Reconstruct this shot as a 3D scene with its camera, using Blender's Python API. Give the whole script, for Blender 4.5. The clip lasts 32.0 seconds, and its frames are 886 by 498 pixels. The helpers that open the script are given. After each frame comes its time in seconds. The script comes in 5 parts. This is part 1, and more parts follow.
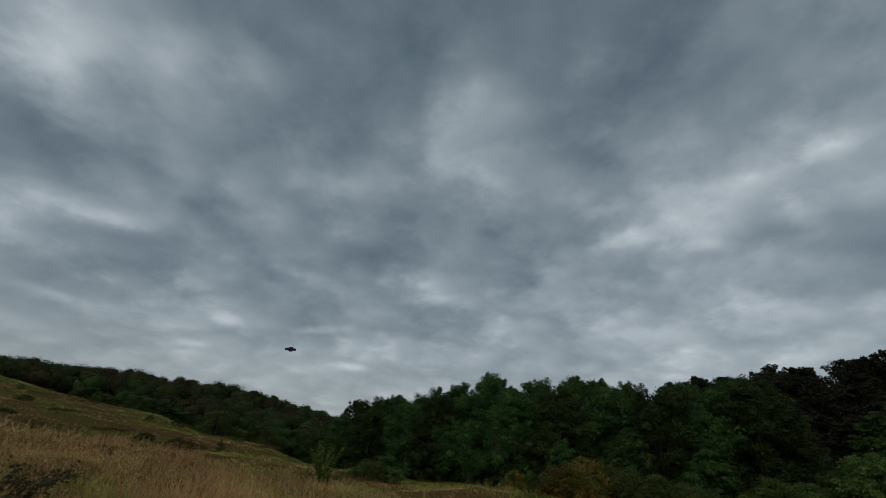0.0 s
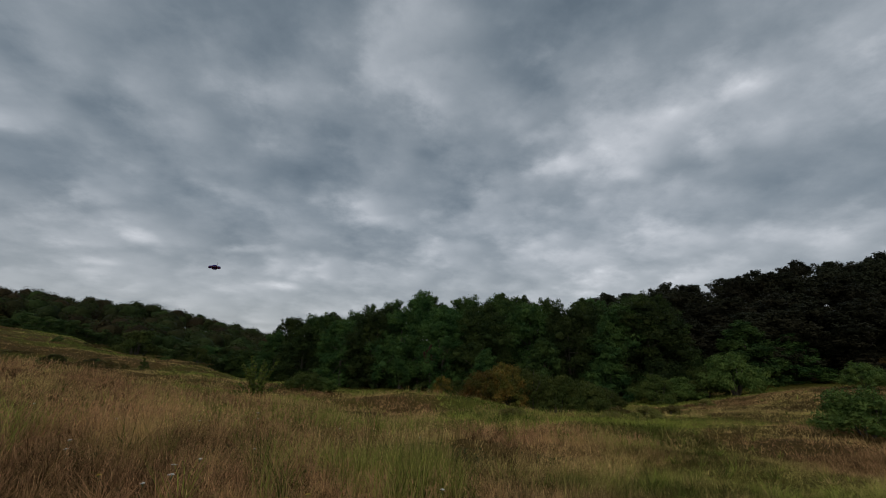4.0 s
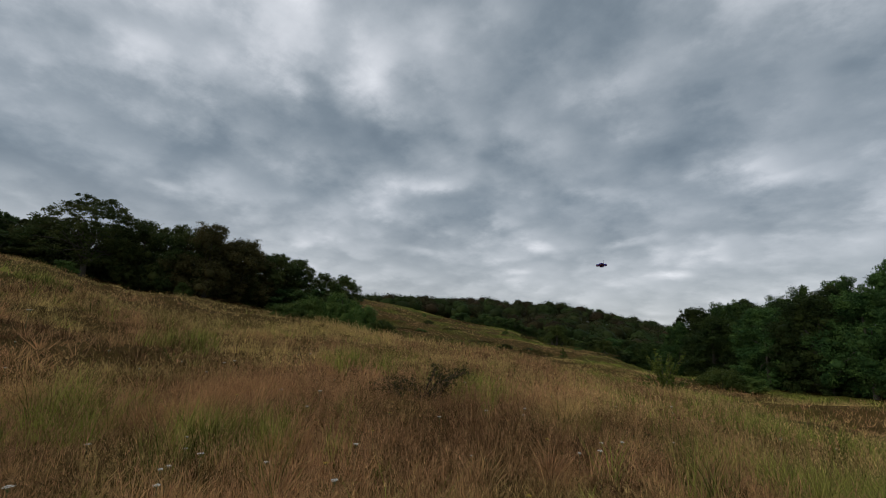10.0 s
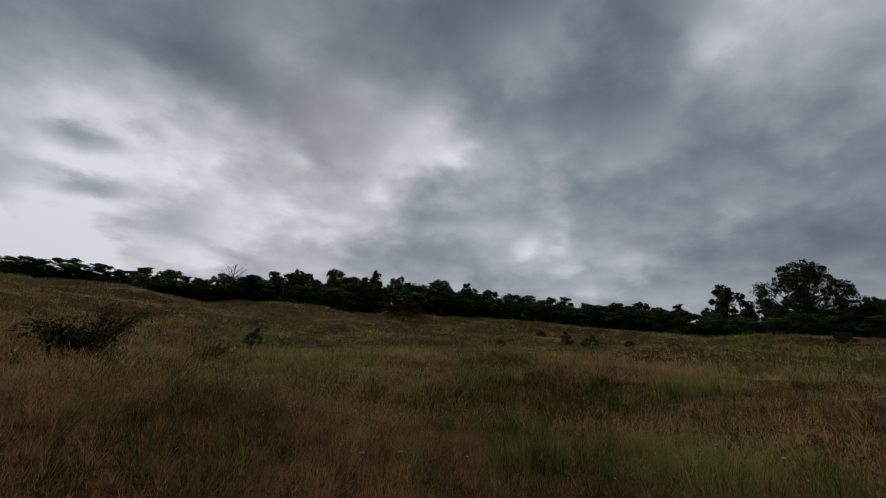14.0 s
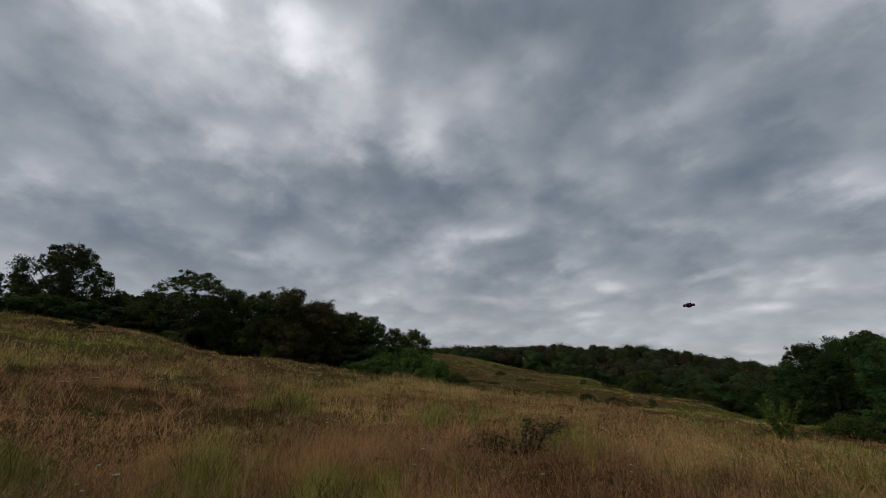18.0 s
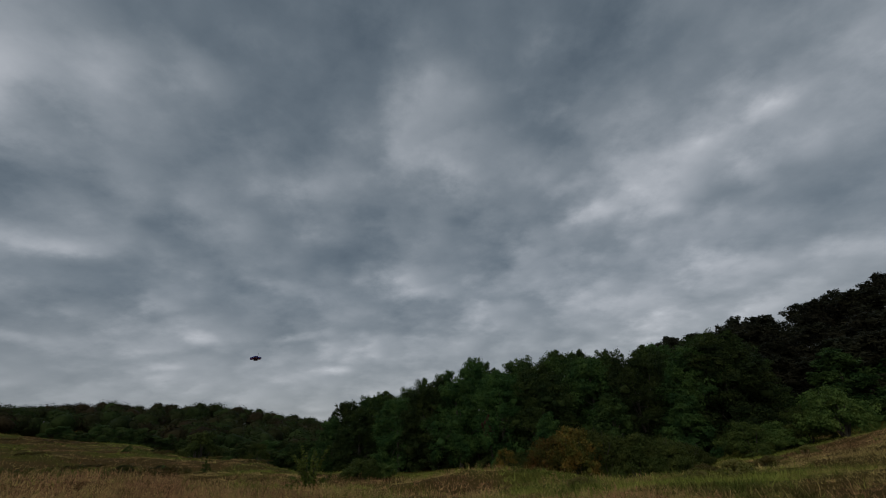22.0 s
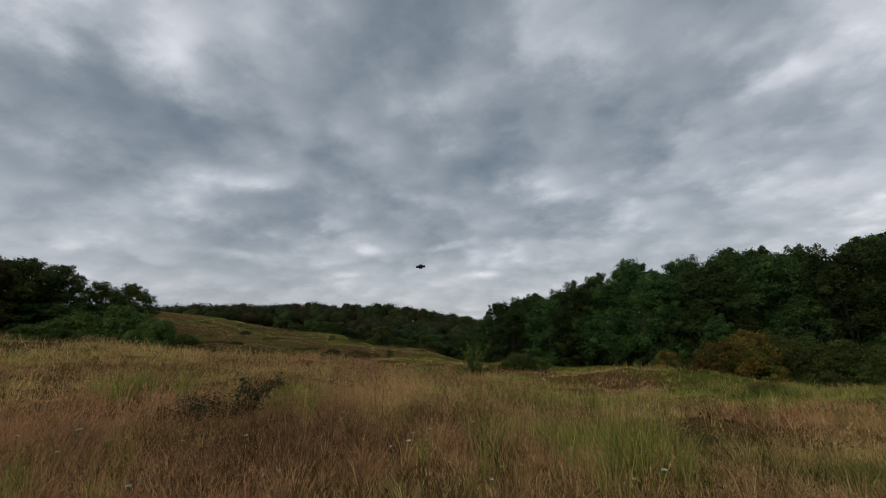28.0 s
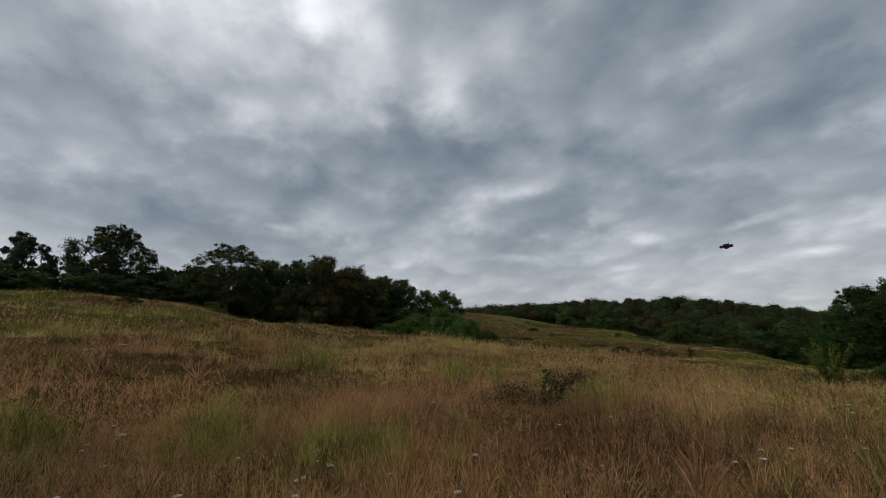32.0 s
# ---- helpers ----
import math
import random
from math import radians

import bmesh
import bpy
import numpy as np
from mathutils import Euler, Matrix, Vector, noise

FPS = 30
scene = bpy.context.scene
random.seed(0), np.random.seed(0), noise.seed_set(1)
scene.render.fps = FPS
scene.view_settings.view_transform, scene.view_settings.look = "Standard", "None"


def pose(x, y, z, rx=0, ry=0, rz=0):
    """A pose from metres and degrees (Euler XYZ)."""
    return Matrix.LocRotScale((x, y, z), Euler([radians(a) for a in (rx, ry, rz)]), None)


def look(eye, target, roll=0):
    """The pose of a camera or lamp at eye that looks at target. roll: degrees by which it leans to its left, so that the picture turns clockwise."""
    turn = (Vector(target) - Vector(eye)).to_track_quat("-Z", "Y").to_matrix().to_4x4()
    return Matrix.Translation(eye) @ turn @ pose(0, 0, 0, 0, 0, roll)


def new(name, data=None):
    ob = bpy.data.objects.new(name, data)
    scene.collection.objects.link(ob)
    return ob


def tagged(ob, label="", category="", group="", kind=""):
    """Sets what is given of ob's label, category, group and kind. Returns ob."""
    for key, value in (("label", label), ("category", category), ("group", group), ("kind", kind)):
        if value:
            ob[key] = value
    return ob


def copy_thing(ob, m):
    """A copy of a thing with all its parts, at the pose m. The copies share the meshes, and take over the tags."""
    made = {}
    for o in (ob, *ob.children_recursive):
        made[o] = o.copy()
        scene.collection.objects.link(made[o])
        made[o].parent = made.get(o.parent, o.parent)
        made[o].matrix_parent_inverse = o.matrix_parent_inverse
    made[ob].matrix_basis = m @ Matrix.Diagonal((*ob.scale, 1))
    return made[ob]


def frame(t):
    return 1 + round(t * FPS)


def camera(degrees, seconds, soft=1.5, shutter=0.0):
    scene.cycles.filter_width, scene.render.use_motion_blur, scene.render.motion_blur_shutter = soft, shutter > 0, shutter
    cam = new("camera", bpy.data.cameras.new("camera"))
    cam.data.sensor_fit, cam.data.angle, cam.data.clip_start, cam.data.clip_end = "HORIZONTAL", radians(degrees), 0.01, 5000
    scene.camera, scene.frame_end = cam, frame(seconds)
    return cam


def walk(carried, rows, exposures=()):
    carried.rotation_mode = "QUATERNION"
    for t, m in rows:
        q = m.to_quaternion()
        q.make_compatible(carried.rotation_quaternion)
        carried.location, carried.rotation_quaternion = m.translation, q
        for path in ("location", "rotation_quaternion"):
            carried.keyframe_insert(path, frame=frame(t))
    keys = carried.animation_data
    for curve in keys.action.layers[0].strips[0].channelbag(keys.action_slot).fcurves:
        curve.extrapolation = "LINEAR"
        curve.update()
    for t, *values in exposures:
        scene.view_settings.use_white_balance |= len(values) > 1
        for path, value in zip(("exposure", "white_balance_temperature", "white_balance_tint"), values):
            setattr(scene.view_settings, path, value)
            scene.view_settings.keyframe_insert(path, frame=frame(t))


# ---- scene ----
# ---- camera ----
EYE = 1.6          # height of the lens over the grass underfoot
cam = camera(94.05, 32.0, soft=1.0)
# seconds, heading, tilt, lean (degrees), and the small sway of the body (metres)
ROWS = (
    (0, 0.00, 25.01, 3.52, -0.141, 0.091, 0.024),
    (0.5, 0.82, 24.28, 3.27, -0.135, 0.090, 0.024),
    (1, 1.78, 22.20, 3.28, -0.119, 0.082, 0.023),
    (1.5, 4.10, 19.32, 3.35, -0.114, 0.077, 0.023),
    (2, 5.79, 15.63, 3.33, -0.130, 0.089, 0.023),
    (2.5, 6.96, 13.30, 2.52, -0.124, 0.100, 0.021),
    (3, 7.93, 13.28, 2.56, -0.134, 0.122, 0.019),
    (3.5, 9.06, 13.96, 1.67, -0.175, 0.167, 0.017),
    (4, 10.03, 14.53, 1.60, -0.146, 0.194, 0.015),
    (4.5, 10.87, 14.97, 2.34, -0.039, 0.204, 0.011),
    (5, 11.16, 15.00, 3.19, 0.078, 0.204, 0.006),
    (5.5, 10.47, 14.30, 3.44, 0.137, 0.197, 0.001),
    (6, 8.82, 12.86, 3.10, 0.146, 0.187, -0.007),
    (6.5, 6.54, 11.55, 3.31, 0.148, 0.155, -0.001),
    (7, 4.06, 10.60, 3.18, 0.106, 0.208, 0.010),
    (7.5, -0.99, 9.01, 2.67, 0.079, 0.258, 0.003),
    (8, -8.56, 7.37, 2.55, 0.048, 0.224, -0.003),
    (8.5, -17.25, 6.99, 2.32, 0.005, 0.250, -0.027),
    (9, -25.27, 7.48, 1.95, -0.068, 0.264, -0.021),
    (9.5, -32.95, 8.99, 1.88, -0.082, 0.239, -0.002),
    (10, -40.80, 11.72, 2.35, -0.096, 0.135, 0.013),
    (10.5, -48.50, 14.69, 2.31, -0.103, 0.084, 0.031),
    (11, -55.02, 16.52, 1.88, -0.119, 0.014, 0.044),
    (11.5, -65.67, 17.24, 1.94, -0.122, -0.095, 0.054),
    (12, -79.82, 18.02, 1.21, -0.075, -0.194, 0.056),
    (12.5, -97.83, 20.37, 2.12, -0.092, -0.228, 0.056),
    (13, -117.82, 20.00, 1.76, -0.191, -0.338, 0.056),
    (13.5, -130.98, 17.52, 3.15, -0.159, -0.318, 0.058),
    (14, -135.18, 17.27, 3.41, -0.144, -0.316, 0.059),
    (14.5, -129.77, 19.15, 2.57, -0.142, -0.331, 0.057),
    (15, -119.32, 21.24, 1.52, -0.142, -0.345, 0.052),
    (15.5, -108.43, 21.57, 1.13, -0.128, -0.343, 0.045),
    (16, -96.43, 20.08, 1.42, -0.099, -0.324, 0.033),
    (16.5, -85.62, 18.11, -0.32, -0.025, -0.341, 0.023),
    (17, -76.17, 17.45, -0.43, 0.017, -0.374, 0.016),
    (17.5, -63.12, 17.73, 0.08, -0.006, -0.396, 0.024),
    (18, -49.80, 18.32, 0.21, -0.072, -0.388, 0.047),
    (18.5, -38.66, 21.05, 0.44, -0.059, -0.375, 0.062),
    (19, -42.07, 25.84, -1.43, -0.122, -0.391, 0.060),
    (19.5, -60.49, 28.50, -0.39, -0.068, -0.381, 0.020),
    (20, -65.09, 26.30, 1.20, 0.011, -0.351, -0.008),
    (20.5, -54.70, 26.10, 1.41, 0.186, -0.303, -0.041),
    (21, -35.26, 25.76, -0.47, 0.207, -0.183, -0.044),
    (21.5, -14.29, 25.36, -3.12, 0.307, 0.015, -0.063),
    (22, 4.18, 23.76, -4.48, 0.328, 0.046, -0.072),
    (22.5, 12.14, 20.82, -3.21, 0.284, -0.039, -0.081),
    (23, 6.80, 18.54, -3.39, 0.256, 0.043, -0.083),
    (23.5, -3.42, 18.38, -4.08, 0.249, 0.056, -0.083),
    (24, -13.28, 19.25, -3.88, 0.190, 0.124, -0.081),
    (24.5, -25.47, 21.17, -3.33, 0.088, 0.140, -0.074),
    (25, -35.54, 22.21, -2.93, 0.012, 0.161, -0.055),
    (25.5, -43.83, 22.11, -2.65, -0.040, 0.187, -0.024),
    (26, -46.77, 20.65, -2.50, -0.053, 0.202, 0.004),
    (26.5, -40.76, 17.61, -2.53, -0.008, 0.192, 0.010),
    (27, -26.15, 12.73, -2.69, 0.090, 0.156, -0.003),
    (27.5, -20.19, 11.71, -2.70, 0.055, 0.196, 0.002),
    (28, -16.84, 12.06, -2.57, 0.055, 0.194, -0.003),
    (28.5, -17.34, 12.24, -2.50, 0.034, 0.193, -0.001),
    (29, -19.57, 12.74, -2.08, 0.017, 0.210, -0.010),
    (29.5, -23.61, 12.46, -1.90, 0.014, 0.184, -0.007),
    (30, -28.09, 12.51, -1.66, -0.067, 0.234, -0.011),
    (30.5, -35.79, 12.34, -1.30, -0.112, 0.248, -0.030),
    (31, -41.82, 12.44, -1.74, -0.142, 0.265, -0.042),
    (31.5, -46.19, 11.36, -2.26, -0.165, 0.273, -0.049),
    (32, -54.11, 13.11, -1.88, -0.218, 0.236, -0.048),
)


def bearing(az, el=0.0):
    """The unit way at a heading (degrees clockwise from +y) and a height angle."""
    a, e = radians(az), radians(el)
    return Vector((math.sin(a) * math.cos(e), math.cos(a) * math.cos(e), math.sin(e)))


walk(cam, [(t, look(Vector((x, y, EYE + z)), Vector((x, y, EYE + z)) + bearing(h, p), r)) for t, h, p, r, x, y, z in ROWS],
     exposures=((0.0, -0.15, 6200.0, 5.0), (2.0, -0.12, 6240.0, 6.0), (3.0, 0.06, 6340.0, 9.0), (6.0, 0.12, 6450.0, 12.0), (9.0, 0.46, 6500.0, 12.0), (11.0, 0.24, 6400.0, 11.0), (12.5, 0.06, 6450.0, 13.0), (13.0, -0.05, 6400.0, 13.0), (13.5, -0.3, 6350.0, 13.0), (15.5, -0.25, 6350.0, 13.0), (16.2, -0.08, 6400.0, 13.0), (17.0, 0.08, 6500.0, 14.0), (18.0, 0.08, 6500.0, 14.0), (19.0, -0.1, 6450.0, 12.0), (20.0, -0.22, 6400.0, 12.0), (22.0, -0.26, 6350.0, 11.0), (24.0, 0.1, 6450.0, 12.0), (26.5, 0.02, 6500.0, 13.0), (28.0, 0.34, 6500.0, 13.0), (32.0, 0.3, 6500.0, 12.0)))

# ---- sky ----
# patches of the cloud cover: heading, height, width, depth, lean (degrees) and how many stops brighter or darker
BREAKS_LOW = (   # small, sharply lit openings
    (-89, 42.8, 6.6, 3.2, 12, 0.5), (-99, 37.5, 6.1, 4, 53, 0.5), (-74.2, 45.1, 4.4, 3.9, -15, 0.4), (-81.6, 28.9, 4.6, 3.8, -6, 0.45),
    (-76.2, 15.6, 2.8, 0.9, -4, 0.45), (-93.7, 30.2, 8.2, 4.9, -35, 0.3), (-65.2, 41.7, 5.2, 3.8, -49, 0.25), (-145.7, 22.7, 9.6, 3.4, -23, 0.35),
    (-136.7, 19.8, 14.2, 2.9, 6, 0.35), (-138.8, 23.3, 9.4, 2.1, 0, 0.3), (-135.5, 29.2, 4.1, 1.8, 4, 0.3), (-121.7, 18.4, 11.8, 4, -15, 0.25),
    (-111.5, 15.2, 5.1, 2.4, 16, 0.25), (-123.8, 42, 6.4, 4.4, -46, 0.25), (-56, 33, 4.7, 3.7, 9, 0.25), (-62.4, 30.1, 3.5, 2.8, -17, 0.2))
BREAKS_HIGH = (
    (-53.4, 31.9, 6.4, 3.5, 31, 0.35), (-42.5, 20.5, 9.4, 1.5, 6, 0.3), (-44.3, 11.3, 6.0, 1.1, -6, 0.55), (-27.4, 12.1, 3.6, 1.2, -8, 0.55),
    (-15.9, 12.6, 4.6, 1, 13, 0.35), (-10.4, 8.1, 3, 1, -1, 0.4), (-29.6, 9, 3.5, 0.8, 0, 0.3), (-18.9, 18.8, 7.9, 1.5, -7, 0.2))
BREAKS_EAST = (
    (26.3, 25.2, 6.6, 2.3, 5, 0.55), (17.4, 23.7, 4.3, 3.2, -3, 0.3), (36.1, 23, 3.5, 1.4, -10, 0.35), (49.9, 30, 5.5, 1.9, 2, 0.4),
    (43.2, 29.4, 4.7, 1.9, -2, 0.25), (35.8, 38.8, 4.4, 2.4, -16, 0.25), (-15, 31.5, 4.5, 3.8, 6, 0.25), (3.6, 46.4, 8.1, 4.3, 16, 0.2),
    (8.4, 32.8, 4.3, 3, -7, 0.25), (-11.3, 25.7, 4.3, 3.2, 2, 0.2), (-41.8, 19.9, 6.5, 1.5, -1, 0.3), (-18.6, 18.7, 7.9, 2.1, -7, 0.25),
    (-15.6, 12.4, 5.5, 0.9, 10, 0.5), (-11.5, 8.3, 3.4, 1.1, -4, 0.45), (-41.5, 41.3, 4.7, 3.4, 48, 0.2), (-31, 8.8, 2.9, 0.6, 1, 0.3))
SHADES = (      # dark folds between them
    (-117.2, 40.6, 14.9, 8.3, 21, 0.10), (-142.3, 37.4, 7.4, 4.9, 49, 0.2), (-87, 31.9, 10.3, 7.1, -55, 0.2), (-52, 25.6, 12, 4.9, -15, 0.25),
    (-55.1, 14.3, 12.6, 4.2, -5, 0.25), (-101, 22, 14.7, 7.3, -29, 0.12), (-46.8, 26.5, 17.4, 3.5, -4, 0.25), (-18.9, 14.3, 9.1, 2.2, -27, 0.18),
    (-7.6, 20.4, 8.1, 5.2, -13, 0.06), (-3.5, 29.5, 8.2, 8.2, -14, 0.06), (49, 21.4, 8.5, 4, -13, 0.35),
    (-41.1, 15.1, 7, 2.5, -1, 0.35), (-44.9, 23, 5.2, 2.2, 5, 0.3), (-47, 33.4, 5, 3.3, -4, 0.3), (7.7, 27.2, 4.5, 1.3, -9, 0.2),
    (-1.7, 12.7, 15.1, 1, -5, 0.2), (24.9, 32.3, 10.4, 5.6, -57, 0.2))
BREAKS_WEST = (
    (-180, 10, 26, 12, -20, 0.81), (-180, 26, 18, 9, 0, 0.75), (-175, 22, 18, 9, 20, 0.33), (-165, 18, 50, 28, 0, 0.80), (-140, 34, 18, 9, -20, 0.45),
    (-130, 24, 30, 11, -24, 0.42), (-110, 14, 34, 12, -20, 0.42), (-92, 41, 20, 11, 12, 0.22), (-85, 46, 22, 11, 20, 0.32), (-75, 46, 36, 20, -20, 0.58))
BREAKS_NORTH = (
    (-65, 42, 14, 9, 0, 0.45), (-60, 14, 18, 9, 20, 0.21), (-55, 30, 12, 8, 0, 0.32), (-50, 38, 18, 9, 20, 0.42), (-45, 22, 12, 8, 0, 0.10),
    (5, 46, 18, 9, 20, 0.37), (20, 26, 12, 8, 0, 0.15), (35, 22, 36, 20, 0, 0.36), (45, 10, 26, 12, 0, 0.12), (55, 34, 26, 12, 20, 0.15), (0, 24, 70, 30, 0, 0.22))
MASSES = (       # dark undersides
    (-170, 34, 12, 8, 0, 0.25), (-128, 50, 30, 12, 20, 0.25), (-115, 38, 18, 9, 20, 0.08), (-150, 44, 26, 9, -18, 0.30), (-80, 12, 20, 8, 0, 0.12),
    (-80, 18, 26, 12, 20, 0.10), (-70, 26, 12, 8, 0, 0.16), (-50, 26, 12, 8, 0, 0.27), (-40, 14, 12, 8, 0, 0.41), (-35, 18, 12, 8, 0, 0.22), (-25, 38, 18, 9, 20, 0.24),
    (-15, 22, 36, 20, -20, 0.22), (0, 54, 50, 28, 0, 0.24), (5, 22, 18, 9, -20, 0.17), (30, 42, 36, 20, 20, 0.24), (45, 22, 12, 8, 0, 0.31))
PUFFS = ((-180, 22, 5, 2.5, 10, 1.0), (-178, 17, 5, 2.5, 10, 0.8), (-175, 25, 5, 2, -10, 0.5), (-168, 33, 24, 7, -12, 0.45), (-33, 24, 20, 3, -28, 0.25), (2, 14, 18, 2.5, -4, 0.2))

world = bpy.data.worlds.new("overcast_sky")
scene.world = world
world.use_nodes = True
WN, WL = world.node_tree.nodes, world.node_tree.links


def wn(kind, **sockets):
    """A world node, with the inputs given by number (i0=...) set or linked, and other words as its settings."""
    n = WN.new(kind)
    for k, v in sockets.items():
        if k[0] == "i" and k[1:].isdigit():
            if isinstance(v, bpy.types.NodeSocket):
                WL.new(v, n.inputs[int(k[1:])])
            else:
                n.inputs[int(k[1:])].default_value = v
        elif k == "operation":
            n.operation = v
    return n


def wm(op, a, b=0.0, c=0.0):
    return wn("ShaderNodeMath", operation=op, i0=a, i1=b, i2=c).outputs[0]


def build_sky():
    WN.clear()
    out, bg = WN.new("ShaderNodeOutputWorld"), WN.new("ShaderNodeBackground")
    WL.new(bg.outputs[0], out.inputs[0])
    sky = WN.new("ShaderNodeTexSky")
    sky.sky_type, sky.sun_disc = "NISHITA", False
    sky.sun_elevation, sky.sun_rotation = radians(32), radians(-155)
    way = WN.new("ShaderNodeTexCoord").outputs["Generated"]
    split = wn("ShaderNodeSeparateXYZ", i0=way)
    up = wm("MAXIMUM", split.outputs[2], 0.0)
    deep = wm("ADD", up, 0.32)
    sheet = wn("ShaderNodeCombineXYZ", i0=wm("DIVIDE", split.outputs[0], deep), i1=wm("DIVIDE", split.outputs[1], deep)).outputs[0]

    def clouds(scale, detail, rough, distort, shift):
        n = WN.new("ShaderNodeTexNoise")
        n.inputs["Scale"].default_value, n.inputs["Detail"].default_value = scale, detail
        n.inputs["Roughness"].default_value, n.inputs["Distortion"].default_value = rough, distort
        WL.new(wn("ShaderNodeVectorMath", operation="ADD", i0=sheet, i1=shift).outputs[0], n.inputs["Vector"])
        return n

    big, mid, fine = clouds(1.3, 3, 0.5, 0.0, (3.1, 7.7, 0)), clouds(3.4, 3, 0.45, 0.0, (1.3, 0.4, 2)), clouds(9.0, 6, 0.60, 0.0, (5, 2, 1))
    wisps = clouds(21.0, 6, 0.62, 0.8, (2, 8, 3))

    def billows(scale, warp, shift):
        """Rounded cloud heads: 0 in the folds, up to 1 on the heads."""
        n = WN.new("ShaderNodeTexVoronoi")
        n.feature = "SMOOTH_F1"
        n.inputs["Scale"].default_value, n.inputs["Smoothness"].default_value = scale, 0.6
        off = wn("ShaderNodeVectorMath", operation="SUBTRACT", i0=fine.outputs["Color"], i1=(0.5, 0.5, 0.5)).outputs[0]
        off2 = wn("ShaderNodeVectorMath", operation="SUBTRACT", i0=mid.outputs["Color"], i1=(0.5, 0.5, 0.5)).outputs[0]
        off = wn("ShaderNodeVectorMath", operation="MULTIPLY", i0=off, i1=(warp, warp, 0)).outputs[0]
        off2 = wn("ShaderNodeVectorMath", operation="MULTIPLY", i0=off2, i1=(warp * 2, warp * 2, 0)).outputs[0]
        at = wn("ShaderNodeVectorMath", operation="ADD", i0=wn("ShaderNodeVectorMath", operation="ADD", i0=sheet, i1=off).outputs[0], i1=off2).outputs[0]
        WL.new(wn("ShaderNodeVectorMath", operation="ADD", i0=at, i1=shift).outputs[0], n.inputs["Vector"])
        return wm("SUBTRACT", 0.9, n.outputs["Distance"])
    # ragged edges for the openings and masses
    rag = wn("ShaderNodeVectorMath", operation="SUBTRACT", i0=mid.outputs["Color"], i1=(0.5, 0.5, 0.5)).outputs[0]
    rag2 = wn("ShaderNodeVectorMath", operation="SUBTRACT", i0=fine.outputs["Color"], i1=(0.5, 0.5, 0.5)).outputs[0]
    rag = wn("ShaderNodeVectorMath", operation="MULTIPLY", i0=rag, i1=(0.22, 0.22, 0.14)).outputs[0]
    rag2 = wn("ShaderNodeVectorMath", operation="MULTIPLY", i0=rag2, i1=(0.075, 0.075, 0.045)).outputs[0]
    bent = wn("ShaderNodeVectorMath", operation="ADD", i0=wn("ShaderNodeVectorMath", operation="ADD", i0=way, i1=rag).outputs[0], i1=rag2).outputs[0]

    # brightness in stops
    sharp = wn("ShaderNodeVectorMath", operation="ADD", i0=way, i1=wn("ShaderNodeVectorMath", operation="MULTIPLY", i0=rag2, i1=(0.6, 0.6, 0.42)).outputs[0]).outputs[0]
    crisp = wn("ShaderNodeVectorMath", operation="ADD", i0=way, i1=rag2).outputs[0]
    v = wm("MULTIPLY_ADD", wm("SUBTRACT", big.outputs[0], 0.5), 1.15, -1.74)
    calm = wn("ShaderNodeMapRange", i0=up, i1=0.05, i2=0.45, i3=0.7, i4=1.2).outputs[0]
    v = wm("MULTIPLY_ADD", wm("SUBTRACT", mid.outputs[0], 0.5), calm, v)
    v = wm("MULTIPLY_ADD", wm("SUBTRACT", fine.outputs[0], 0.5), 0.80, v)
    v = wm("MULTIPLY_ADD", wm("SUBTRACT", wisps.outputs[0], 0.5), 0.12, v)
    v = wm("MULTIPLY_ADD", wm("SUBTRACT", billows(3.8, 0.20, (2.2, 1.1, 0)), 0.42), 0.95, v)
    v = wm("MULTIPLY_ADD", wm("SUBTRACT", billows(8.5, 0.09, (0.7, 3.4, 0)), 0.42), 0.46, v)
    high = wn("ShaderNodeMapRange", i0=up, i1=0.5, i2=0.95, i3=0.0, i4=-0.7)
    v = wm("ADD", v, high.outputs[0])
    for sign, patches in ((1, BREAKS_LOW), (1, BREAKS_HIGH), (1, BREAKS_EAST), (-1, SHADES), (1, BREAKS_WEST), (1, BREAKS_NORTH), (-1, MASSES), (-1, PUFFS)):
        for az, el, wide, high, lean, strength in patches:
            m = WN.new("ShaderNodeMapping")
            m.vector_type = "TEXTURE"
            c = bearing(az, el)
            right = Vector((math.cos(radians(az)), -math.sin(radians(az)), 0))
            rise = right.cross(c)
            u = right * math.cos(radians(lean)) + rise * math.sin(radians(lean))
            w = c.cross(u) * -1
            axes = Matrix((u, w, u.cross(w))).transposed()
            m.inputs["Location"].default_value = c
            m.inputs["Rotation"].default_value = axes.to_euler()
            m.inputs["Scale"].default_value = (radians(wide) * 0.95, radians(high) * 0.95, 0.7)
            WL.new(sharp if high < 1.6 else crisp if high < 9 and patches not in (BREAKS_WEST, BREAKS_NORTH, MASSES) else bent, m.inputs["Vector"])
            g = WN.new("ShaderNodeTexGradient")
            g.gradient_type = "SPHERICAL"
            WL.new(m.outputs[0], g.inputs[0])
            soft = wn("ShaderNodeMapRange", i0=g.outputs["Fac"])
            soft.interpolation_type = "SMOOTHSTEP"
            v = wm("MULTIPLY_ADD", soft.outputs[0], sign * strength, v)
    ramp = WN.new("ShaderNodeValToRGB")
    e = ramp.color_ramp.elements
    tints = ((-4.4, 0.72, 1.28), (-0.2, 0.97, 1.03), (-3.0, 0.75, 1.23), (-2.4, 0.81, 1.16), (-1.9, 0.865, 1.11), (-1.4, 0.91, 1.08), (-0.9, 0.95, 1.055))
